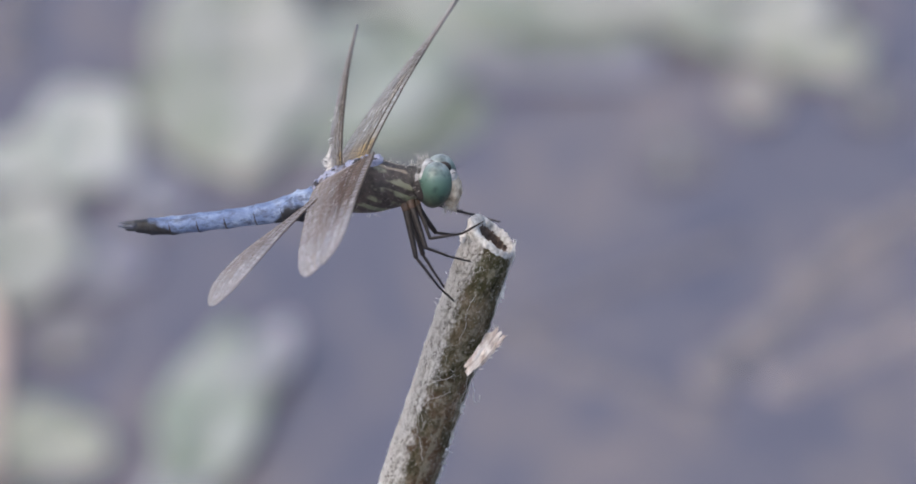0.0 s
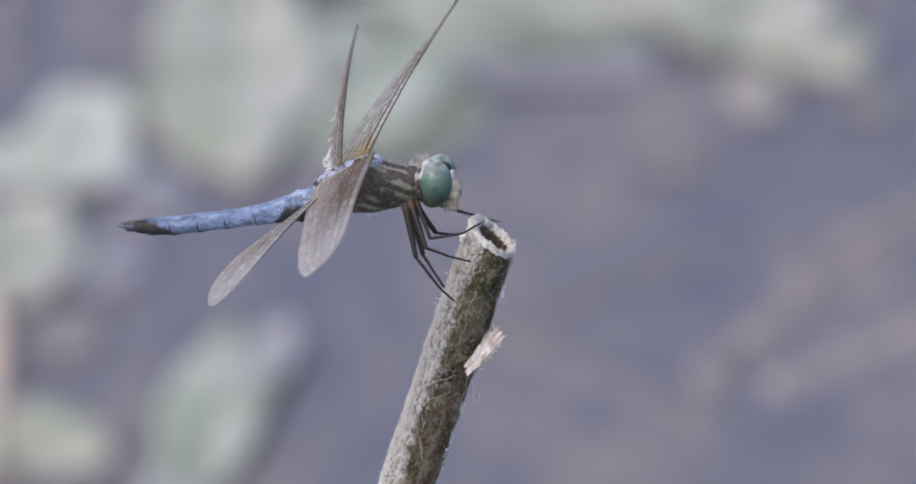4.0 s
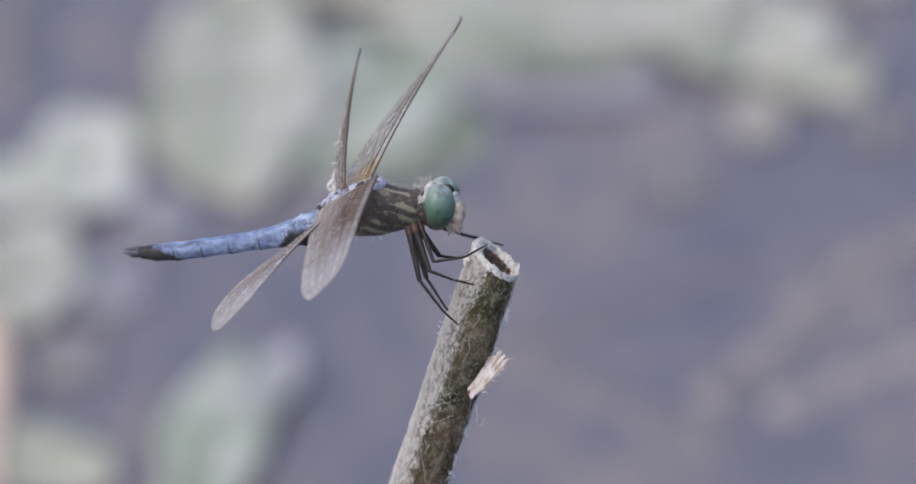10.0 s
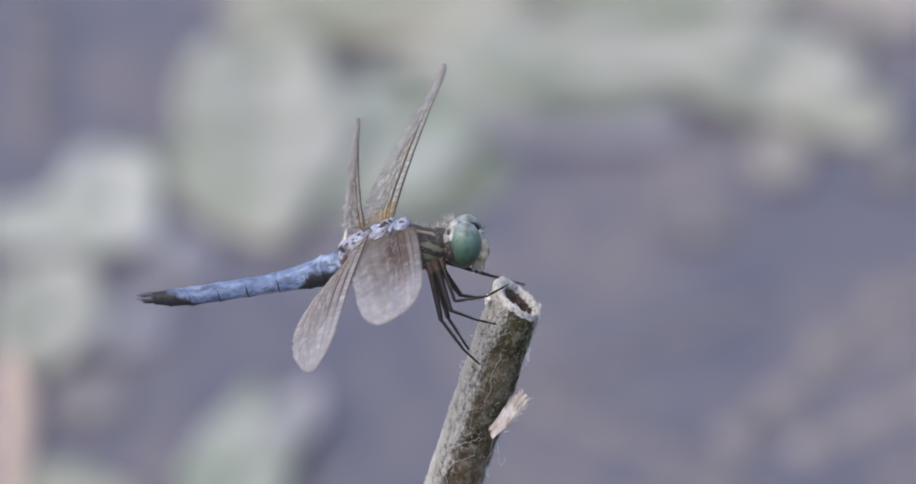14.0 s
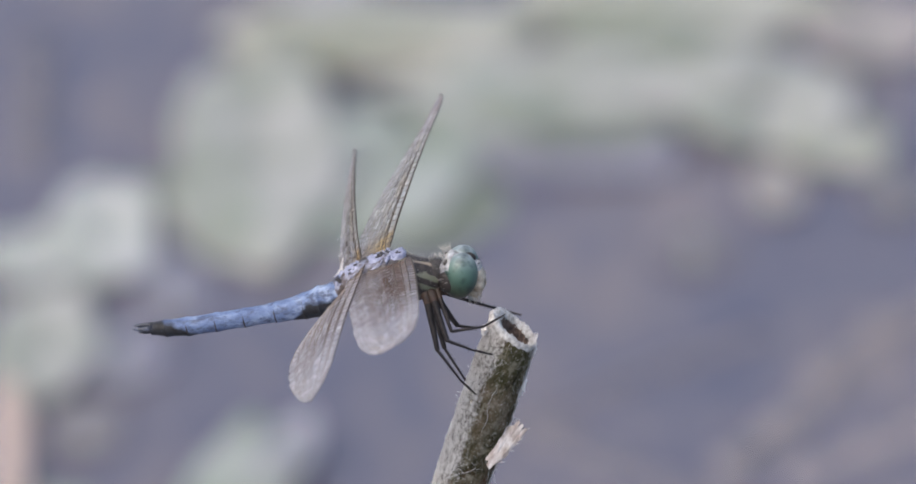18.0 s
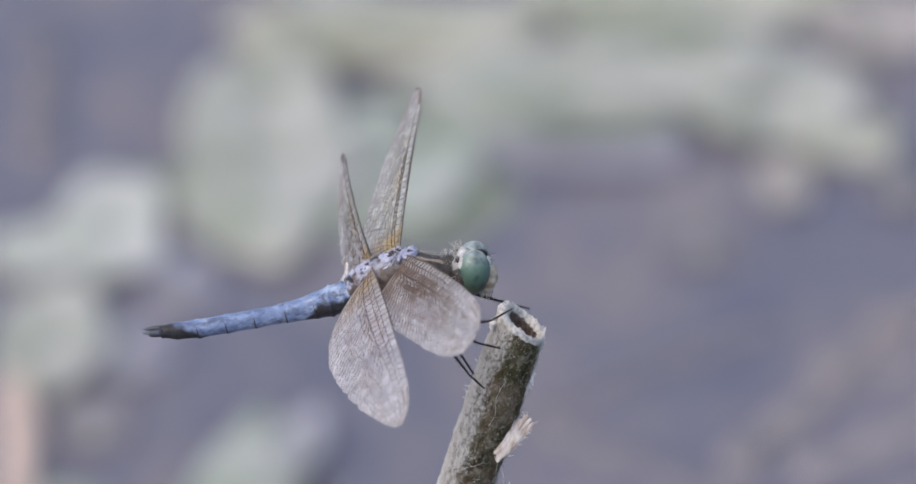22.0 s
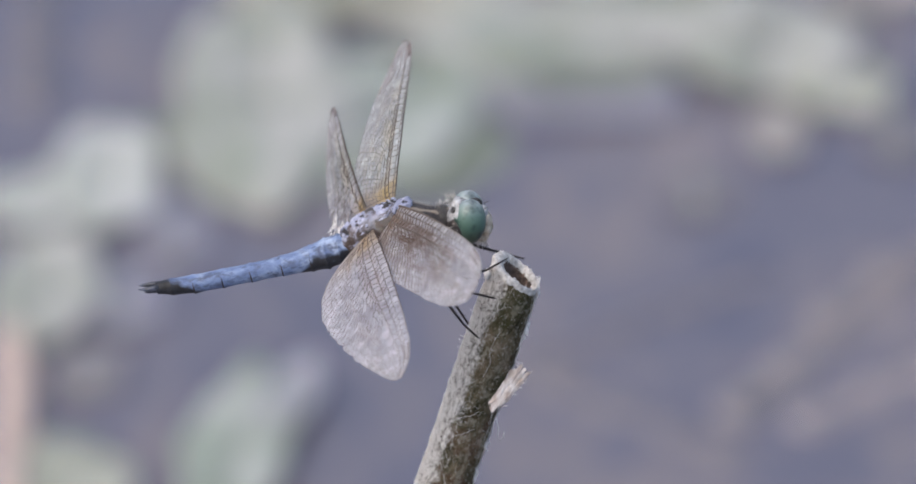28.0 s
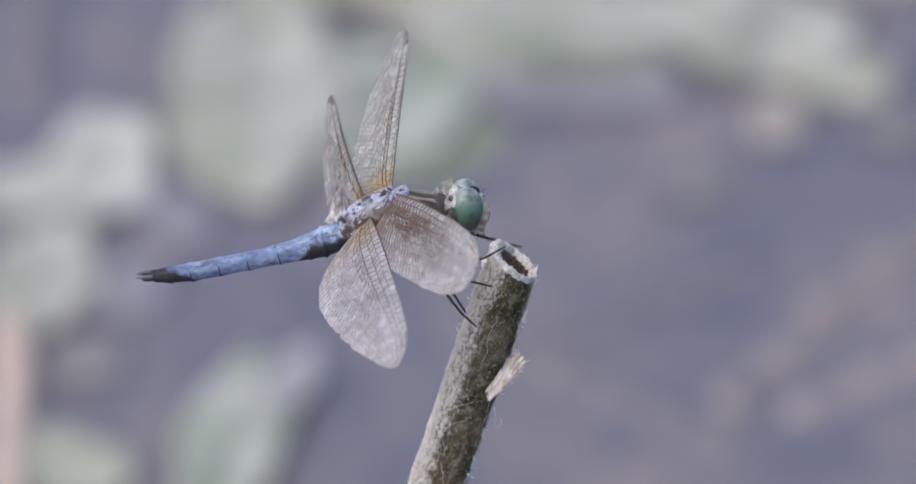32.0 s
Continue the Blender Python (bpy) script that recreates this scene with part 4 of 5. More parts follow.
def build_body():
    t = part("thorax", loft_x([(-6.2, -0.1, 1.2, 1.3), (-4.8, 0.25, 1.7, 2.0), (-2.8, 0.45, 2.25, 2.6), (-0.6, 0.45, 2.5, 2.9), (1.4, 0.3, 2.35, 2.75), (3.0, 0.0, 1.9, 2.3),
                               (4.3, -0.2, 1.5, 1.95), (5.2, -0.1, 1.1, 1.4)], 40, 2.25, 6, 0.03), MAT["thorax"], dragonfly, "dark brown thorax with slanting pale green stripes")
    # collar that carries the neck, with its bristles
    bm = loft_x([(4.0, 0.3, 1.1, 1.4), (4.7, 0.25, 1.3, 1.55), (5.3, 0.15, 1.25, 1.4), (5.8, 0.1, 1.0, 1.15), (6.3, 0.1, 0.7, 0.8)], 28, 2.1, 4, 0.10)
    part("collar", bm, MAT["collar"], t, "dark bristly collar behind the head")
    rnd = random.Random(7)
    bm = bmesh.new()
    for k in range(60):
        a = rnd.uniform(0.5, math.pi - 0.5)
        base = Vector((rnd.uniform(4.2, 6.2), 1.45 * math.cos(a), 0.25 + 1.6 * math.sin(a)))
        out = Vector((rnd.uniform(-0.3, 0.5), math.cos(a), math.sin(a))).normalized() * rnd.uniform(0.2, 0.75)
        tube(bm, [base * MM, (base + out * 0.5) * MM, (base + out + Vector((0.05, 0, 0.05))) * MM], [0.018 * MM, 0.013 * MM, 0.006 * MM], 3)
    tagged(part("collar_hair", bm, MAT["hair"], t, "pale bristles on the collar"), kind="stuff")
    # short fuzz over the whole thorax
    bm = bmesh.new()
    for k in range(420):
        x, a = rnd.uniform(-4.5, 5.0), rnd.uniform(-1.2, math.pi + 1.2)
        f = np.interp(x, [-4.8, -2.8, -0.6, 1.4, 3.0, 4.3, 5.2], [1.7, 2.25, 2.5, 2.35, 1.9, 1.5, 1.1])
        g = np.interp(x, [-4.8, -2.8, -0.6, 1.4, 3.0, 4.3, 5.2], [2.0, 2.75, 3.1, 2.95, 2.4, 1.95, 1.4])
        o = Vector((rnd.gauss(0, 0.4), math.cos(a), math.sin(a)))
        base = Vector((x, f * math.cos(a), 0.15 + g * math.sin(a)))
        size = rnd.uniform(0.12, 0.38)
        tube(bm, [(base - o * 0.05) * MM, (base + o * size) * MM], [0.014 * MM, 0.006 * MM], 3)
    tagged(part("thorax_hair", bm, MAT["hair"], t, "short pale fuzz"), kind="stuff")
    # dusted back plates between the wing feet
    for x, z, rx, ry, rz in ((0.75, 2.80, 1.25, 1.15, 0.72), (-1.5, 2.74, 1.45, 1.15, 0.68), (-3.7, 2.1, 1.4, 1.2, 0.70), (-5.3, 1.3, 1.05, 1.15, 0.68)):
        bm = bmesh.new()
        ball(bm, (x, 0, z), (rx, ry, rz), (0, -12, 0), 44, 30)
        for v in bm.verts:
            q = v.co / MM
            v.co += Vector((0.3, 0.3, 1.0)) * (0.22 * noise.noise(q * 1.6) + 0.20 * noise.noise(q * 3.6) + 0.08 * noise.noise(q * 8)) * MM
        part("back_plate", bm, MAT["plate"], t, "bluish-white dusted plate with black patches")
    # thin struts where each wing is hinged
    for x, z in ((-0.2, 3.0), (-3.3, 2.1)):
        for side in (1, -1):
            bm = bmesh.new()
            tube(bm, [Vector((x + 0.5, side * 0.5, z + 0.1)) * MM, Vector((x + 0.2, side * 1.0, z + 0.25)) * MM, Vector((x + 0.1, side * 1.7, z + 0.1)) * MM], [0.28 * MM, 0.3 * MM, 0.16 * MM], 8)
            part("wing_hinge", bm, MAT["plate"], t, "pale hinge at the wing's foot")
            for dx, dz in ((-0.9, -0.15), (-0.45, 0.05)):
                bm = bmesh.new()
                tube(bm, [Vector((x + dx + 0.3, side * 0.7, z + dz)) * MM, Vector((x + dx + 0.1, side * 1.3, z + dz + 0.15)) * MM, Vector((x + dx - 0.25, side * 1.75, z + dz - 0.05)) * MM], [0.13 * MM, 0.11 * MM, 0.06 * MM], 6)
                part("wing_strut", bm, MAT["strut"], t, "bluish-white strut at the wing's foot")
    # bluish-white struts along the near and far flank, from plate to wing foot
    for side in (1, -1):
        for a, m, b, r in (((0.6, 0.9, 2.9), (-1.2, 1.5, 2.75), (-2.9, 1.5, 2.1), 0.20), ((-0.6, 1.3, 2.75), (-0.9, 2.0, 2.0), (-1.1, 2.2, 1.2), 0.15), ((-2.6, 1.2, 2.35), (-3.6, 1.7, 1.7), (-4.6, 1.45, 0.9), 0.18),
                           ((-3.4, 1.3, 1.9), (-3.3, 1.9, 1.2), (-3.1, 2.1, 0.4), 0.14), ((-4.4, 1.0, 1.7), (-5.0, 1.3, 1.0), (-5.4, 1.25, 0.3), 0.16)):
            bm = bmesh.new()
            pts = [Vector(a).lerp(Vector(m), f) if f <= 1 else Vector(m).lerp(Vector(b), f - 1) for f in (0, 0.5, 1, 1.5, 2)]
            tube(bm, [Vector((q.x, side * q.y, q.z)) * MM for q in pts], [r * k * MM for k in (0.6, 1.0, 0.85, 1.05, 0.5)], 8)
            for v in bm.verts:
                v.co += Vector((1, 1, 1)) * 0.10 * MM * noise.noise(v.co / MM * 2.5)
            part("wing_strut", bm, MAT["plate"], t, "bluish-white strut at the wing's foot")
    # abdomen: nine rings and two claspers
    marks = [-5.2, -6.8, -8.3, -10.0, -13.2, -16.6, -19.7, -22.8, -25.2, -26.7]
    half = [1.35, 1.62, 1.68, 1.40, 1.08, 1.02, 1.02, 1.00, 0.92, 0.66]
    droop = curve_of([(-29.0, -0.2), (-26.7, -0.52), (-25.0, -0.78), (-22.5, -1.02), (-16.0, -1.14), (-12.3, -1.12), (-9.6, -0.95), (-7.0, -0.62), (-5.2, -0.35)])

    for k in range(9):
        a, b, ra, rb = marks[k], marks[k + 1], half[k], half[k + 1]
        secs = []
        for i in range(6):
            f = i / 5
            x = a + (b - a) * f
            r = (ra + (rb - ra) * f) * (1.0 - 0.05 * math.sin(math.pi * f)) * (1.05 if i == 5 else 1.0)
            secs.append((x, droop(x), r * 0.98, r))
        secs.append((b - 0.08, droop(b), rb * 0.85, rb * 0.85))
        mat = MAT["abdomen"]
        bm = loft_x(secs, 28, 2.15, 3)
        seg = part("abdomen_ring", bm, mat, dragonfly, "blue dusted ring with black flanks" if k < 4 else "blackish tail ring" if k > 6 else "powder-blue ring")
        if 2 < k < 8:
            # dark seam between two rings, deepest below
            sm = bmesh.new()
            pts = []
            for i in range(17):
                an = math.pi * (0.62 + 1.3 * i / 16)
                pts.append(Vector((a, ra * 1.0 * math.cos(an + math.pi / 2 - math.pi / 2), droop(a) + ra * 1.0 * math.sin(an))) * MM)
            tube(sm, pts, [(0.05 + 0.06 * math.sin(math.pi * i / 16) ** 2) * MM for i in range(17)], 5)
            part("seam", sm, MAT["black"], seg, "dark seam")
    for y, up, ln in ((0.38, 0.28, 2.1), (-0.38, 0.28, 2.1), (0.0, -0.25, 1.6)):
        bm = bmesh.new()
        z0 = droop(-26.7)
        tube(bm, [Vector((-26.5 - ln * f, y * (1 + 0.25 * math.sin(3 * f)), z0 + up + 0.25 * f * f * (1 if up > 0 else 0.2))) * MM for f in (0, 0.25, 0.5, 0.75, 1)],
             [r * MM for r in (0.28, 0.30, 0.26, 0.20, 0.05)], 8)
        part("clasper", bm, MAT["tail"], dragonfly, "dark clasper at the tail's end")


build_body()


def build_head():
    """The head turns on its own; its mesh is drawn round its own joint."""
    head = part("head", loft_x([(-1.75, 0.1, 0.5, 0.8), (-1.4, 0.2, 1.7, 1.7), (-0.9, 0.3, 2.35, 2.1), (0.2, 0.25, 2.2, 2.0), (1.1, -0.1, 1.5, 1.8), (1.7, -0.3, 0.8, 1.3)], 32, 2.1, 4),
                MAT["occiput"], dragonfly, "round head with grey back")
    for side in (1, -1):
        bm = bmesh.new()
        ball(bm, (0, 0, 0), (1.83, 1.78, 2.52), (0, 0, 0), 40, 28)
        e = part("compound_eye", bm, MAT["eye"], head, "large glossy blue-green eye with dark spots")
        e.matrix_basis = pose(0.22 * MM, side * 1.15 * MM, 0.2 * MM, side * 10, 8, side * 6)
        bm = bmesh.new()
        ball(bm, (-0.78, side * 0.6, 0.35), (1.38, 1.2, 1.8), (0, 8, 0), 24, 18)
        for v in bm.verts:
            v.co += v.co.normalized() * MM * (0.10 * noise.noise(v.co / MM * 2.5) + 0.05 * noise.noise(v.co / MM * 7))
        part("cheek", bm, MAT["cheek"], head, "pale grey downy back of the eye")
        bm = bmesh.new()
        ball(bm, (-0.50, side * 1.25, -0.30), (1.62, 1.5, 1.5), (0, 0, 0), 24, 16)
        part("eye_rim", bm, MAT["black"], head, "black rim behind the eye")
        bm = bmesh.new()
        ball(bm, (-1.25, side * 0.95, 1.55), (0.40, 0.45, 0.42), (0, 15, 0), 14, 10)
        part("eye_notch", bm, MAT["black"], head, "black spot at the back of the head")
    bm = bmesh.new()
    ball(bm, (1.80, 0, 0.85), (0.62, 1.0, 0.72), (0, 0, 0), 20, 14)
    part("brow", bm, MAT["occiput"], head, "mottled dark and pale brow")
    bm = bmesh.new()
    ball(bm, (1.95, 0, -0.55), (0.92, 1.3, 1.6), (0, -8, 0), 32, 24)
    for v in bm.verts:
        v.co += v.co.normalized() * MM * (0.16 * noise.noise(v.co / MM * 1.8) + 0.10 * noise.noise(v.co / MM * 4.5))
    part("face", bm, MAT["face"], head, "cream-white face")
    bm = bmesh.new()
    ball(bm, (1.75, 0, -2.1), (0.75, 1.0, 0.70), (0, -10, 0), 20, 12)
    part("mouth", bm, MAT["face"], head, "cream lip")
    bm = bmesh.new()
    ball(bm, (1.05, 0, 1.80), (0.75, 0.42, 0.62), (0, 0, 0), 16, 10)
    part("crown", bm, MAT["black"], head, "black knob between the eyes")
    rnd = random.Random(4)
    for side in (1, -1):
        bm = bmesh.new()
        tube(bm, [Vector((1.9, side * 0.5, 1.35)) * MM, Vector((2.3, side * 0.65, 1.55)) * MM, Vector((2.7, side * 0.75, 1.6)) * MM], [0.05 * MM, 0.03 * MM, 0.012 * MM], 5)
        part("feeler", bm, MAT["black"], head)
    bm = bmesh.new()
    for k in range(150):
        a = rnd.uniform(-0.45, math.pi + 0.45)
        base = Vector((-1.3 + rnd.uniform(-0.3, 0.5), 1.9 * math.cos(a), 0.2 + 1.9 * math.sin(a)))
        out = Vector((rnd.uniform(-0.9, 0.1), 0.5 * math.cos(a), math.sin(a))).normalized() * rnd.uniform(0.4, 1.25)
        tube(bm, [base * MM, (base + out * 0.5) * MM, (base + out + Vector((-0.1, 0, 0.05))) * MM], [0.018 * MM, 0.014 * MM, 0.007 * MM], 3)
    tagged(part("neck_hair", bm, MAT["hair"], head, "tuft of pale bristles"), kind="stuff")
    bm = bmesh.new()
    for k in range(80):
        base = Vector((1.55 + rnd.choice((-0.35, 0.35)) + rnd.uniform(-0.3, 0.3), rnd.uniform(-0.9, 0.9), -2.3))
        out = Vector((rnd.uniform(-0.3, 0.6), rnd.uniform(-0.2, 0.2), -1)).normalized() * rnd.uniform(0.4, 1.15)
        tube(bm, [base * MM, (base + out) * MM], [0.05 * MM, 0.02 * MM], 3)
    tagged(part("mouth_hair", bm, MAT["hair"], head, "short pale bristles under the mouth"), kind="stuff")
    bm = bmesh.new()
    tube(bm, [Vector((-1.4, 0, 0)) * MM, Vector((-2.1, 0, -0.05)) * MM, Vector((-3.2, 0, -0.1)) * MM], [0.55 * MM, 0.45 * MM, 0.7 * MM], 12)
    part("neck", bm, MAT["black"], head, "thin dark neck")
    return head


head = build_head()
HEAD_AT = (7.0, 0.0, -0.25)


FORE_TRAIL = curve_of([(0, -3.2), (0.03, -5.0), (0.09, -6.1), (0.2, -6.6), (0.35, -6.8), (0.5, -6.9), (0.65, -7.0), (0.78, -6.8), (0.88, -6.1), (0.94, -5.2), (0.975, -4.2), (1, -2.9)])
NEAR_TRAIL = curve_of([(0, -5.0), (0.03, -6.3), (0.09, -6.9), (0.2, -7.0), (0.35, -6.9), (0.5, -6.9), (0.65, -7.0), (0.78, -6.8), (0.88, -6.1), (0.94, -5.2), (0.975, -4.2), (1, -2.9)])
HIND_TRAIL = curve_of([(0, -2.0), (0.025, -5.0), (0.07, -7.3), (0.16, -8.6), (0.3, -9.0), (0.45, -8.5), (0.6, -7.6), (0.75, -6.4), (0.87, -5.0), (0.95, -3.9), (0.985, -3.2), (1, -2.6)])
LEAD = curve_of([(0, 0.6), (0.1, 0.8), (0.3, 1.0), (0.5, 0.95), (0.7, 0.75), (0.84, 0.35), (0.92, -0.25), (0.97, -1.1), (1, -2.2)])


def build_wing(name, long, trail, frayed, seed, label, washout, skin, arch=0.0, wide=1.0, bold=1.0, smoked=0.0):
    """One wing: pleated skin, vein net, dark spot near the tip. x runs to the tip, y to the leading edge."""
    rnd = random.Random(seed)
    levels = [0.0, 0.09, 0.18, 0.27, 0.35, 0.43, 0.51, 0.60, 0.68, 0.76, 0.85, 0.93, 1.0]

    def edge(u):
        e = trail(u)
        if frayed:
            rag = noise.noise(Vector((u * 26, seed, 0))) + 0.6 * noise.noise(Vector((u * 70, seed, 3)))
            where = math.exp(-((u - frayed) / (0.24 if frayed < 0.5 else 0.16)) ** 2)
            e *= 1 - where * max(0.0, (0.22 if frayed < 0.5 else 0.02) + 0.5 * rag * (1.0 if frayed < 0.5 else 0.18)) - 0.04 * abs(rag)
        else:
            e *= 1 + 0.02 * noise.noise(Vector((u * 60, seed, 0))) + 0.02 * noise.noise(Vector((u * 23, seed, 7)))
        return e

    def at(u, v, lift=0.0):
        a, b = LEAD(u), edge(u)
        twist = radians(washout) * (0.5 - u)
        k = np.interp(v, levels, range(len(levels)))
        pleat = 0.11 * (1 if v < 0.5 else 0.6) * (1 - abs((k % 2) - 1) * 2) * math.sin(math.pi * min(1, u * 6) / 2)
        c = (b - a) * wide * v
        return Vector((long * u, a + c * math.cos(twist), c * math.sin(twist) - arch * u * u + pleat + lift)) * MM

    bm = bmesh.new()
    nu = 60
    grid = [[bm.verts.new(at(i / nu, v)) for v in levels] for i in range(nu + 1)]
    for i in range(nu):
        for j in range(len(levels) - 1):
            bm.faces.new((grid[i][j], grid[i + 1][j], grid[i + 1][j + 1], grid[i][j + 1]))
    wing = part(name, bm, skin, dragonfly, label)
    net = bmesh.new()

    def line(pts, r):
        """A flat-sided vein of triangular section."""
        prev = None
        for i, p in enumerate(pts):
            d = (pts[min(i + 1, len(pts) - 1)] - pts[max(i - 1, 0)]).normalized()
            w = r * bold * (1 + smoked * max(0.0, 1 - p.x / (0.62 * long * MM)))
            s = d.cross(Vector((0, 0, 1))).normalized() * w
            up = Vector((0, 0, w * 1.2))
            cur = [net.verts.new(p + s), net.verts.new(p + up), net.verts.new(p - s), net.verts.new(p - up)]
            if prev:
                for k in range(4):
                    net.faces.new((prev[k], prev[(k + 1) % 4], cur[(k + 1) % 4], cur[k]))
            prev = cur

    # straight veins along the leading edge, then sectors that fan out and sweep to the rear edge
    front = (0.0, 0.09, 0.18, 0.27)
    for v, r in zip(front, (0.070, 0.04, 0.055, 0.038)):
        line([at(i / 44, v) for i in range(45)], r * MM)
    for j in range(3):
        u = rnd.uniform(0.02, 0.04)
        while u < 0.985:
            if not (j == 0 and 0.86 < u < 0.94):
                line([at(u, front[j]), at(min(u + rnd.uniform(-0.003, 0.006), 1), front[j + 1])], 0.036 * MM)
            u += 0.034 * rnd.uniform(0.75, 1.25)
    fan = 15

    def sector(k, q):
        end = 0.05 + 0.945 * (k / fan) ** 0.92
        start = 0.02 + 0.60 * max(0.0, end - 0.12)
        return at(start + (end - start) * q, 0.27 + 0.73 * q ** 1.5)

    for k in range(fan + 1):
        line([sector(k, q / 16) for q in range(17)], (0.038 if k % 3 == 0 else 0.030) * MM)
        if k == fan:
            break
        line([sector(k + 0.5, 0.42 + 0.58 * q / 10) for q in range(11)], 0.028 * MM)
        q = 0.08
        while q < 0.99:
            if q < 0.42:
                line([sector(k, q), sector(k + 1, q + rnd.uniform(-0.02, 0.02))], 0.032 * MM)
            else:
                mid = sector(k + 0.5, q)
                line([sector(k, q + rnd.uniform(-0.012, 0.012)), mid], 0.026 * MM)
                line([sector(k + 0.5, q - 0.02), sector(k + 1, q + rnd.uniform(-0.03, 0.0))], 0.026 * MM)
            q += (0.115 if q < 0.42 else 0.075) * rnd.uniform(0.75, 1.25)
    # the net goes on over the rounded tip
    for i in range(9):
        u = 0.80 + 0.022 * i
        line([at(min(1.0, u + 0.016 * math.sin(q * 1.9 + i)), 0.27 + 0.73 * q / 8) for q in range(9)], 0.026 * MM)
    for i in range(7):
        line([at(0.80 + 0.20 * q / 8, 0.33 + 0.095 * i + 0.012 * math.sin(q + 2 * i)) for q in range(9)], 0.024 * MM)
    line([at(i / 60, 1.0) for i in range(61)], 0.018 * MM)
    part("vein_net", net, MAT["pale_vein" if bold > 1 else "vein"], wing, "fine net of veins")
    if frayed and frayed < 0.5:
        # shreds that hang from the torn rear edge
        for k in range(26):
            u = rnd.uniform(0.04, 0.62)
            p0 = at(u, rnd.uniform(0.75, 1.0))
            way = Vector((rnd.uniform(-0.7, 0.6), -1, rnd.uniform(-0.5, 0.5))).normalized() * rnd.uniform(0.4, 1.7) * (1.15 - u)
            bend = Vector((rnd.uniform(-1.6, 0.8), rnd.uniform(-0.2, 1.2), rnd.uniform(-1.0, 1.0)))
            bm = bmesh.new()
            pts = [p0 + (way * f + bend * f * f) * MM for f in (0, 0.3, 0.6, 0.85, 1)]
            tube(bm, pts, [r * MM for r in (0.02, 0.028, 0.034, 0.022, 0.01)], 4)
            side = Vector((rnd.uniform(-1, 1), rnd.uniform(-1, 0.2), rnd.uniform(-1, 1))) * 0.5
            tube(bm, [pts[2], pts[2] + side * 0.6 * MM, pts[2] + side * 1.2 * MM], [0.025 * MM, 0.02 * MM, 0.01 * MM], 4)
            part("torn_shred", bm, MAT["thread"], wing, "pale shred of torn wing")
        # lace of bare veins left where the skin is gone
        for k in range(10):
            p0 = at(0.03 + 0.042 * k + rnd.uniform(-0.02, 0.02), 0.86) / MM
            threads = []
            for j in range(4):
                way = Vector((-0.70 + 0.27 * j + rnd.uniform(-0.1, 0.1), -1.0, rnd.uniform(-0.25, 0.25))).normalized() * rnd.uniform(1.7, 3.4) * (1.15 - 0.05 * k)
                sag = Vector((rnd.uniform(-0.5, 0.3), 0.2, rnd.uniform(-0.3, 0.3)))
                threads.append([p0 + Vector((0.25 * j, 0, 0)) + way * f + sag * f * f for f in (0, 0.25, 0.5, 0.75, 1.0)])
            bm = bmesh.new()
            for th in threads:
                tube(bm, [p * MM for p in th], [r * MM for r in (0.034, 0.03, 0.027, 0.022, 0.01)], 4)
            for a, b in zip(threads, threads[1:]):
                for i in (1, 2, 3):
                    if rnd.random() < 0.75:
                        tube(bm, [a[i] * MM, (a[i] * 0.5 + b[i] * 0.5 + Vector((0, -0.08, 0))) * MM, b[i] * MM], [0.028 * MM] * 3, 4)
            part("torn_lace", bm, MAT["thread"], wing, "white lace of bare torn veins")
    bm = bmesh.new()
    rows = []
    for i in range(7):
        u = 0.855 + 0.085 * i / 6
        rows.append([at(u, 0.01, 0.05), at(u, 0.15, 0.05), at(u, 0.15, -0.05), at(u, 0.01, -0.05)])
    ring_loft(bm, rows)
    part("wing_spot", bm, MAT["stigma"], wing, "dark brown spot near the wing's tip", smooth=False)
    return wing


WINGS = {
    "ff": build_wing("forewing", 29.7, FORE_TRAIL, 0.0, 1, "clear forewing with amber foot and dark veins", 19.3, MAT["clear_wing"], -2.24, 0.97),
    "fh": build_wing("hindwing", 27.8, HIND_TRAIL, 0.22, 2, "torn clear hindwing with ragged rear edge", -3.0, MAT["clear_wing"], -2.34, 1.02),
    "nf": build_wing("forewing", 28.7, NEAR_TRAIL, 0.0, 3, "clear forewing with smoky brown patches", -17.5, MAT["smoky_wing"], 2.61, 0.98, 1.1, 0.9),
    "nh": build_wing("hindwing", 28.4, HIND_TRAIL, 0.6, 4, "clear hindwing with a chipped outer edge", 12.6, MAT["milky_wing"], 2.53, 0.94, 1.01),
}
# the hinge of each wing on the body in mm; those of the near wings slide a little as the wings swing
WING_FOOT = {
    "ff": {"A": (-0.2, 1.5, 3.1)},
    "fh": {"A": (-3.3, 1.6, 2.2)},
    "nf": {"A": (1.0, -0.86, 4.1), "O": (1.7, -0.8, 2.7), "B": (1.8, -0.76, 2.63), "E": (1.1, -1.0, 2.8), "C": (0.57, -1.28, 2.94), "D": (0.28, -1.24, 3.08)},
    "nh": {"A": (-3.16, -1.35, 2.07), "O": (-3.0, -1.0, 2.6), "B": (-2.95, -0.95, 2.7), "E": (-3.2, -1.0, 2.6), "C": (-3.5, -1.1, 2.45), "D": (-3.15, -1.7, 1.65)},
}
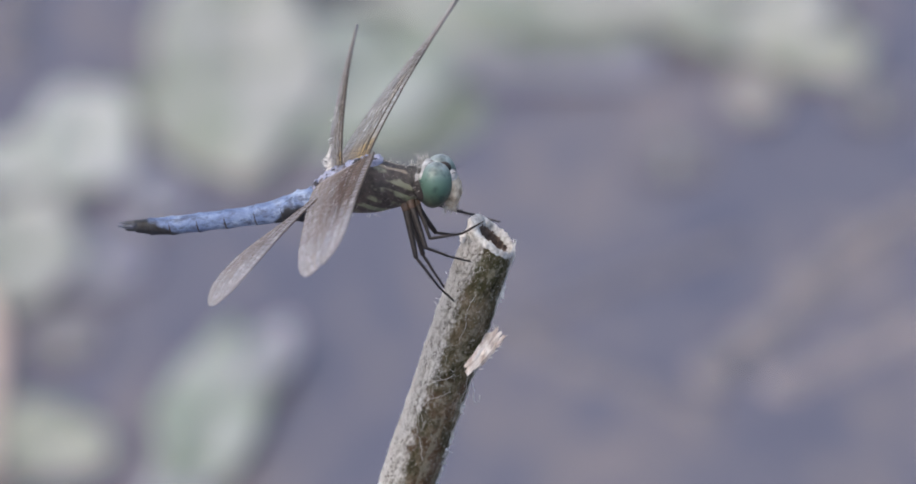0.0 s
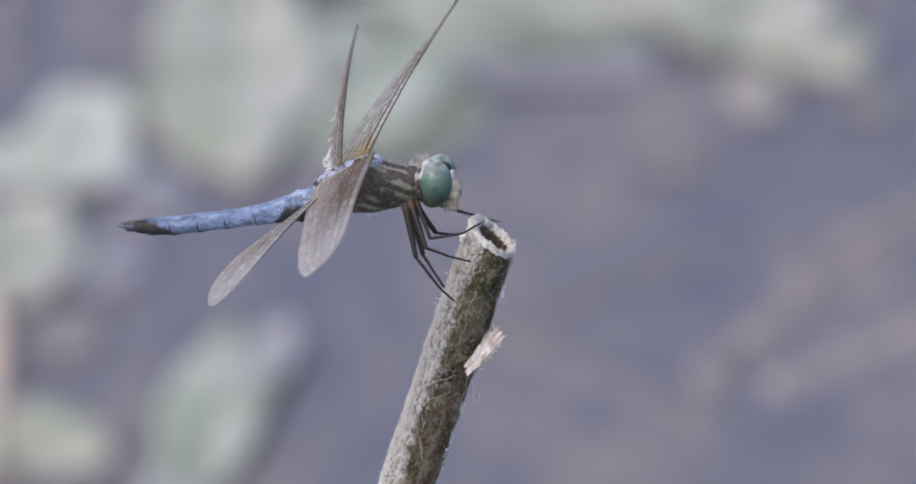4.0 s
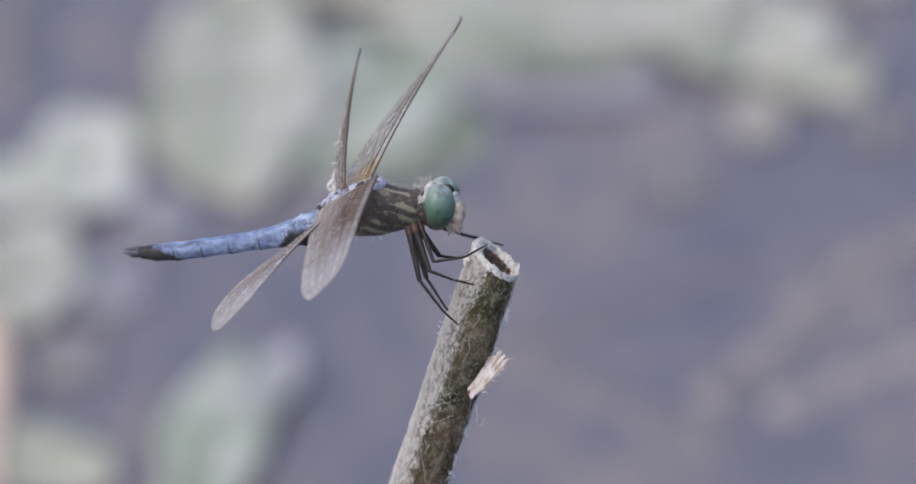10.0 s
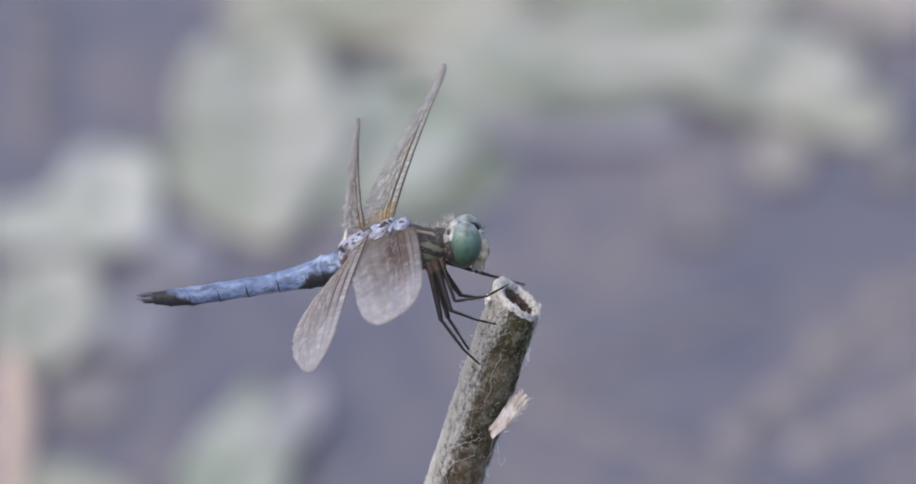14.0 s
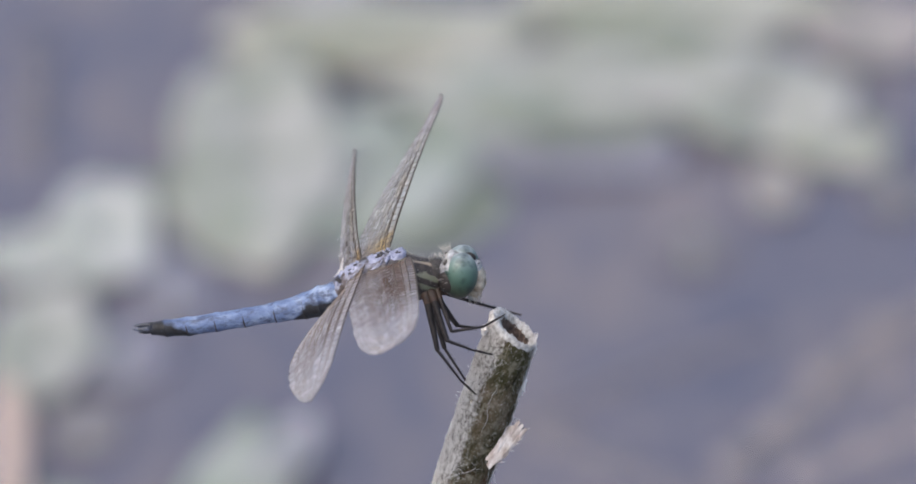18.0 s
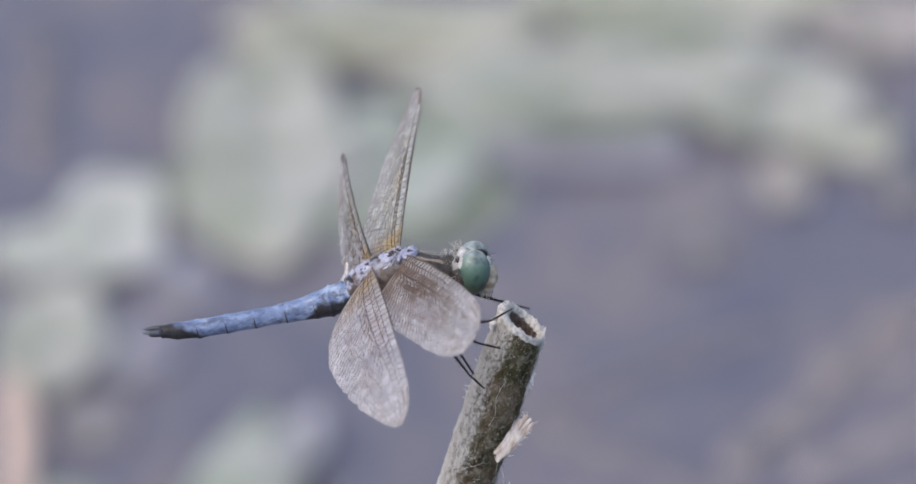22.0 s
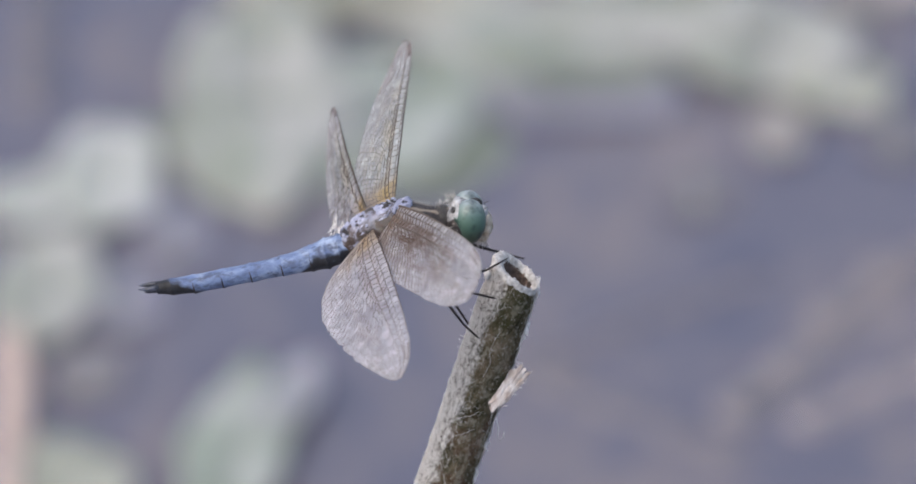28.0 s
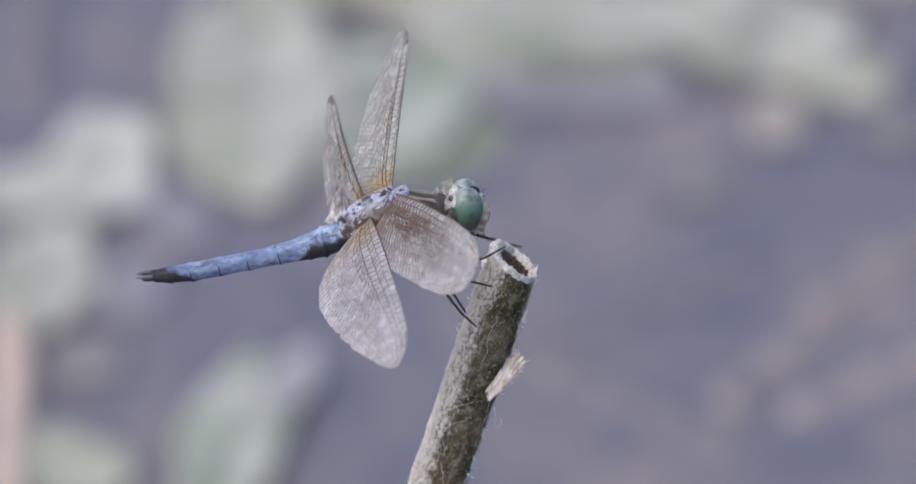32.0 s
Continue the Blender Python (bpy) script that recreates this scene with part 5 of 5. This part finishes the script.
# turns of each wing on the body in its poses, degrees
WING_TURN = {
    "ff": {"A": (144.9, -16.1, 78.5), "O": (139.5, -12.0, 80.0), "B": (140.3, -12.3, 80.3), "E": (139.2, -11.8, 82.2), "C": (138.1, -11.4, 84.1), "D": (143.4, -10.4, 83.8)},
    "fh": {"A": (117.1, -15.8, 99.0), "O": (114.5, -4.0, 98.5), "B": (113.0, -5.4, 98.1), "E": (112.0, -3.5, 99.2), "C": (109.2, -1.6, 100.4), "D": (114.1, -0.8, 100.0)},
    "nf": {"A": (26.6, -8.7, -85.1), "O": (15.0, -15.0, -82.0), "B": (14.1, -15.2, -82.4), "E": (29.0, -16.3, -77.5), "C": (44.0, -17.3, -72.7), "D": (45.9, -17.7, -71.9)},
    "nh": {"A": (25.5, -6.2, -102.3), "O": (35.0, -6.0, -96.0), "B": (34.2, -6.2, -96.3), "E": (35.0, -3.5, -90.0), "C": (35.6, -0.7, -83.9), "D": (26.8, -3.3, -84.1)},
}


def build_leg(name, joints, seed):
    """A spiny black leg from hip to claw; joints in mm from the focus point."""
    rnd = random.Random(seed)
    inv = body_pose("A").inverted()
    hip, knee, ankle, toe = [inv @ plan(*j) for j in joints]
    up = (hip - knee).normalized()
    stout = 0.82 if name == "front_leg" else 1.14
    bm = bmesh.new()
    tube(bm, [hip + up * 0.7 * MM, hip, hip.lerp(knee, 0.35), hip.lerp(knee, 0.8), knee, knee + (ankle - knee) * 0.03], [r * MM * stout for r in (0.50, 0.38, 0.32, 0.25, 0.22, 0.15)], 10)
    leg = part(name, bm, MAT["black"], dragonfly, "spiny black leg gripping the stem")
    bm = bmesh.new()
    tube(bm, [hip + up * 0.9 * MM, hip + up * 0.5 * MM, hip, hip.lerp(knee, 0.16)], [r * MM * stout for r in (0.46, 0.54, 0.44, 0.33)], 10)
    part("hip", bm, MAT["hip"], leg, "brown hip joint")
    bm = bmesh.new()
    tube(bm, [knee, knee.lerp(ankle, 0.1), knee.lerp(ankle, 0.6), ankle], [r * MM for r in (0.15, 0.18, 0.14, 0.115)], 8)
    way = (ankle - knee)
    for k in range(9):
        p = knee.lerp(ankle, 0.12 + 0.09 * k)
        o = way.normalized().cross(Vector((rnd.uniform(-1, 1), rnd.uniform(-1, 1), rnd.uniform(-1, 1)))).normalized()
        tube(bm, [p, p + (o * 0.38 + way.normalized() * 0.3) * MM], [0.04 * MM, 0.012 * MM], 4)
    shin = part("shin", bm, MAT["black"], leg)
    bm = bmesh.new()
    way = (toe - ankle)
    tube(bm, [ankle, ankle.lerp(toe, 0.5), toe, toe + way.normalized() * 0.35 * MM], [r * MM for r in (0.11, 0.13, 0.09, 0.03)], 7)
    for s in (-1, 1):
        o = way.normalized().cross(Vector((0, 0, 1))).normalized() * s
        tube(bm, [toe, toe + (way.normalized() * 0.3 + o * 0.2) * MM, toe + (way.normalized() * 0.42 + o * 0.22) * MM - Vector((0, 0, 0.1 * MM))], [0.05 * MM, 0.035 * MM, 0.012 * MM], 4)
    part("claw", bm, MAT["black"], leg)
    return leg


LEGS = [
    build_leg("hind_leg", ((-5.56, 0.88, 3.92), (-4.44, -3.40, 0.11), (-1.98, -4.66, -2.87), (-0.50, -2.79, -5.54)), 1),
    build_leg("hind_leg", ((-5.21, 3.66, 2.33), (-3.73, 1.91, -2.68), (-1.80, -0.01, -5.01), (-1.00, 1.86, -7.40)), 2),
    build_leg("middle_leg", ((-4.94, 0.68, 4.18), (-3.39, -3.77, 1.47), (-0.86, -3.89, 0.47), (1.17, -2.93, -0.66)), 3),
    build_leg("middle_leg", ((-4.47, 3.66, 2.33), (-2.36, 3.53, -0.89), (-0.25, 3.14, -0.95), (1.36, 1.85, 0.36)), 4),
    build_leg("front_leg", ((-4.33, 1.09, 4.29), (-2.96, -2.59, 1.92), (0.37, -2.17, 2.25), (2.34, -2.76, 3.87)), 5),
    build_leg("front_leg", ((-3.84, 3.33, 3.37), (-0.56, 3.99, 1.71), (1.92, 3.30, 1.32), (4.09, 2.48, 1.14)), 6),
]

# when the insect holds which pose: A and L resting with wings back, O the flick forward, B settled, E passing, C and D wings well forward
BEATS = [(0.0, "A"), (2.5, "A"), (10.1, "L"), (10.5, "O"), (10.9, "B"), (18.48, "B"), (18.75, "E"), (19.1, "C"), (25.5, "C"), (27.5, "D"), (32.0, "D")]


def motions():
    walk(dragonfly, [(t, body_pose(s)) for t, s in BEATS])
    for key, wing in WINGS.items():
        rows = []
        for t, s in BEATS:
            state = "A" if s == "L" else s
            foot = WING_FOOT[key].get(state, WING_FOOT[key]["A"])
            rows.append((t, pose(*[c * MM for c in foot], *WING_TURN[key][state])))
        walk(wing, rows)
    # the feet keep their hold while the body turns
    for leg in LEGS:
        walk(leg, [(t, body_pose(s).inverted() @ body_pose("A")) for t, s in BEATS])
    turn = {"D": (0, 13, 4)}
    walk(head, [(t, pose(*[c * MM for c in HEAD_AT], *turn.get(s, (0, 13, 0)))) for t, s in BEATS])


motions()
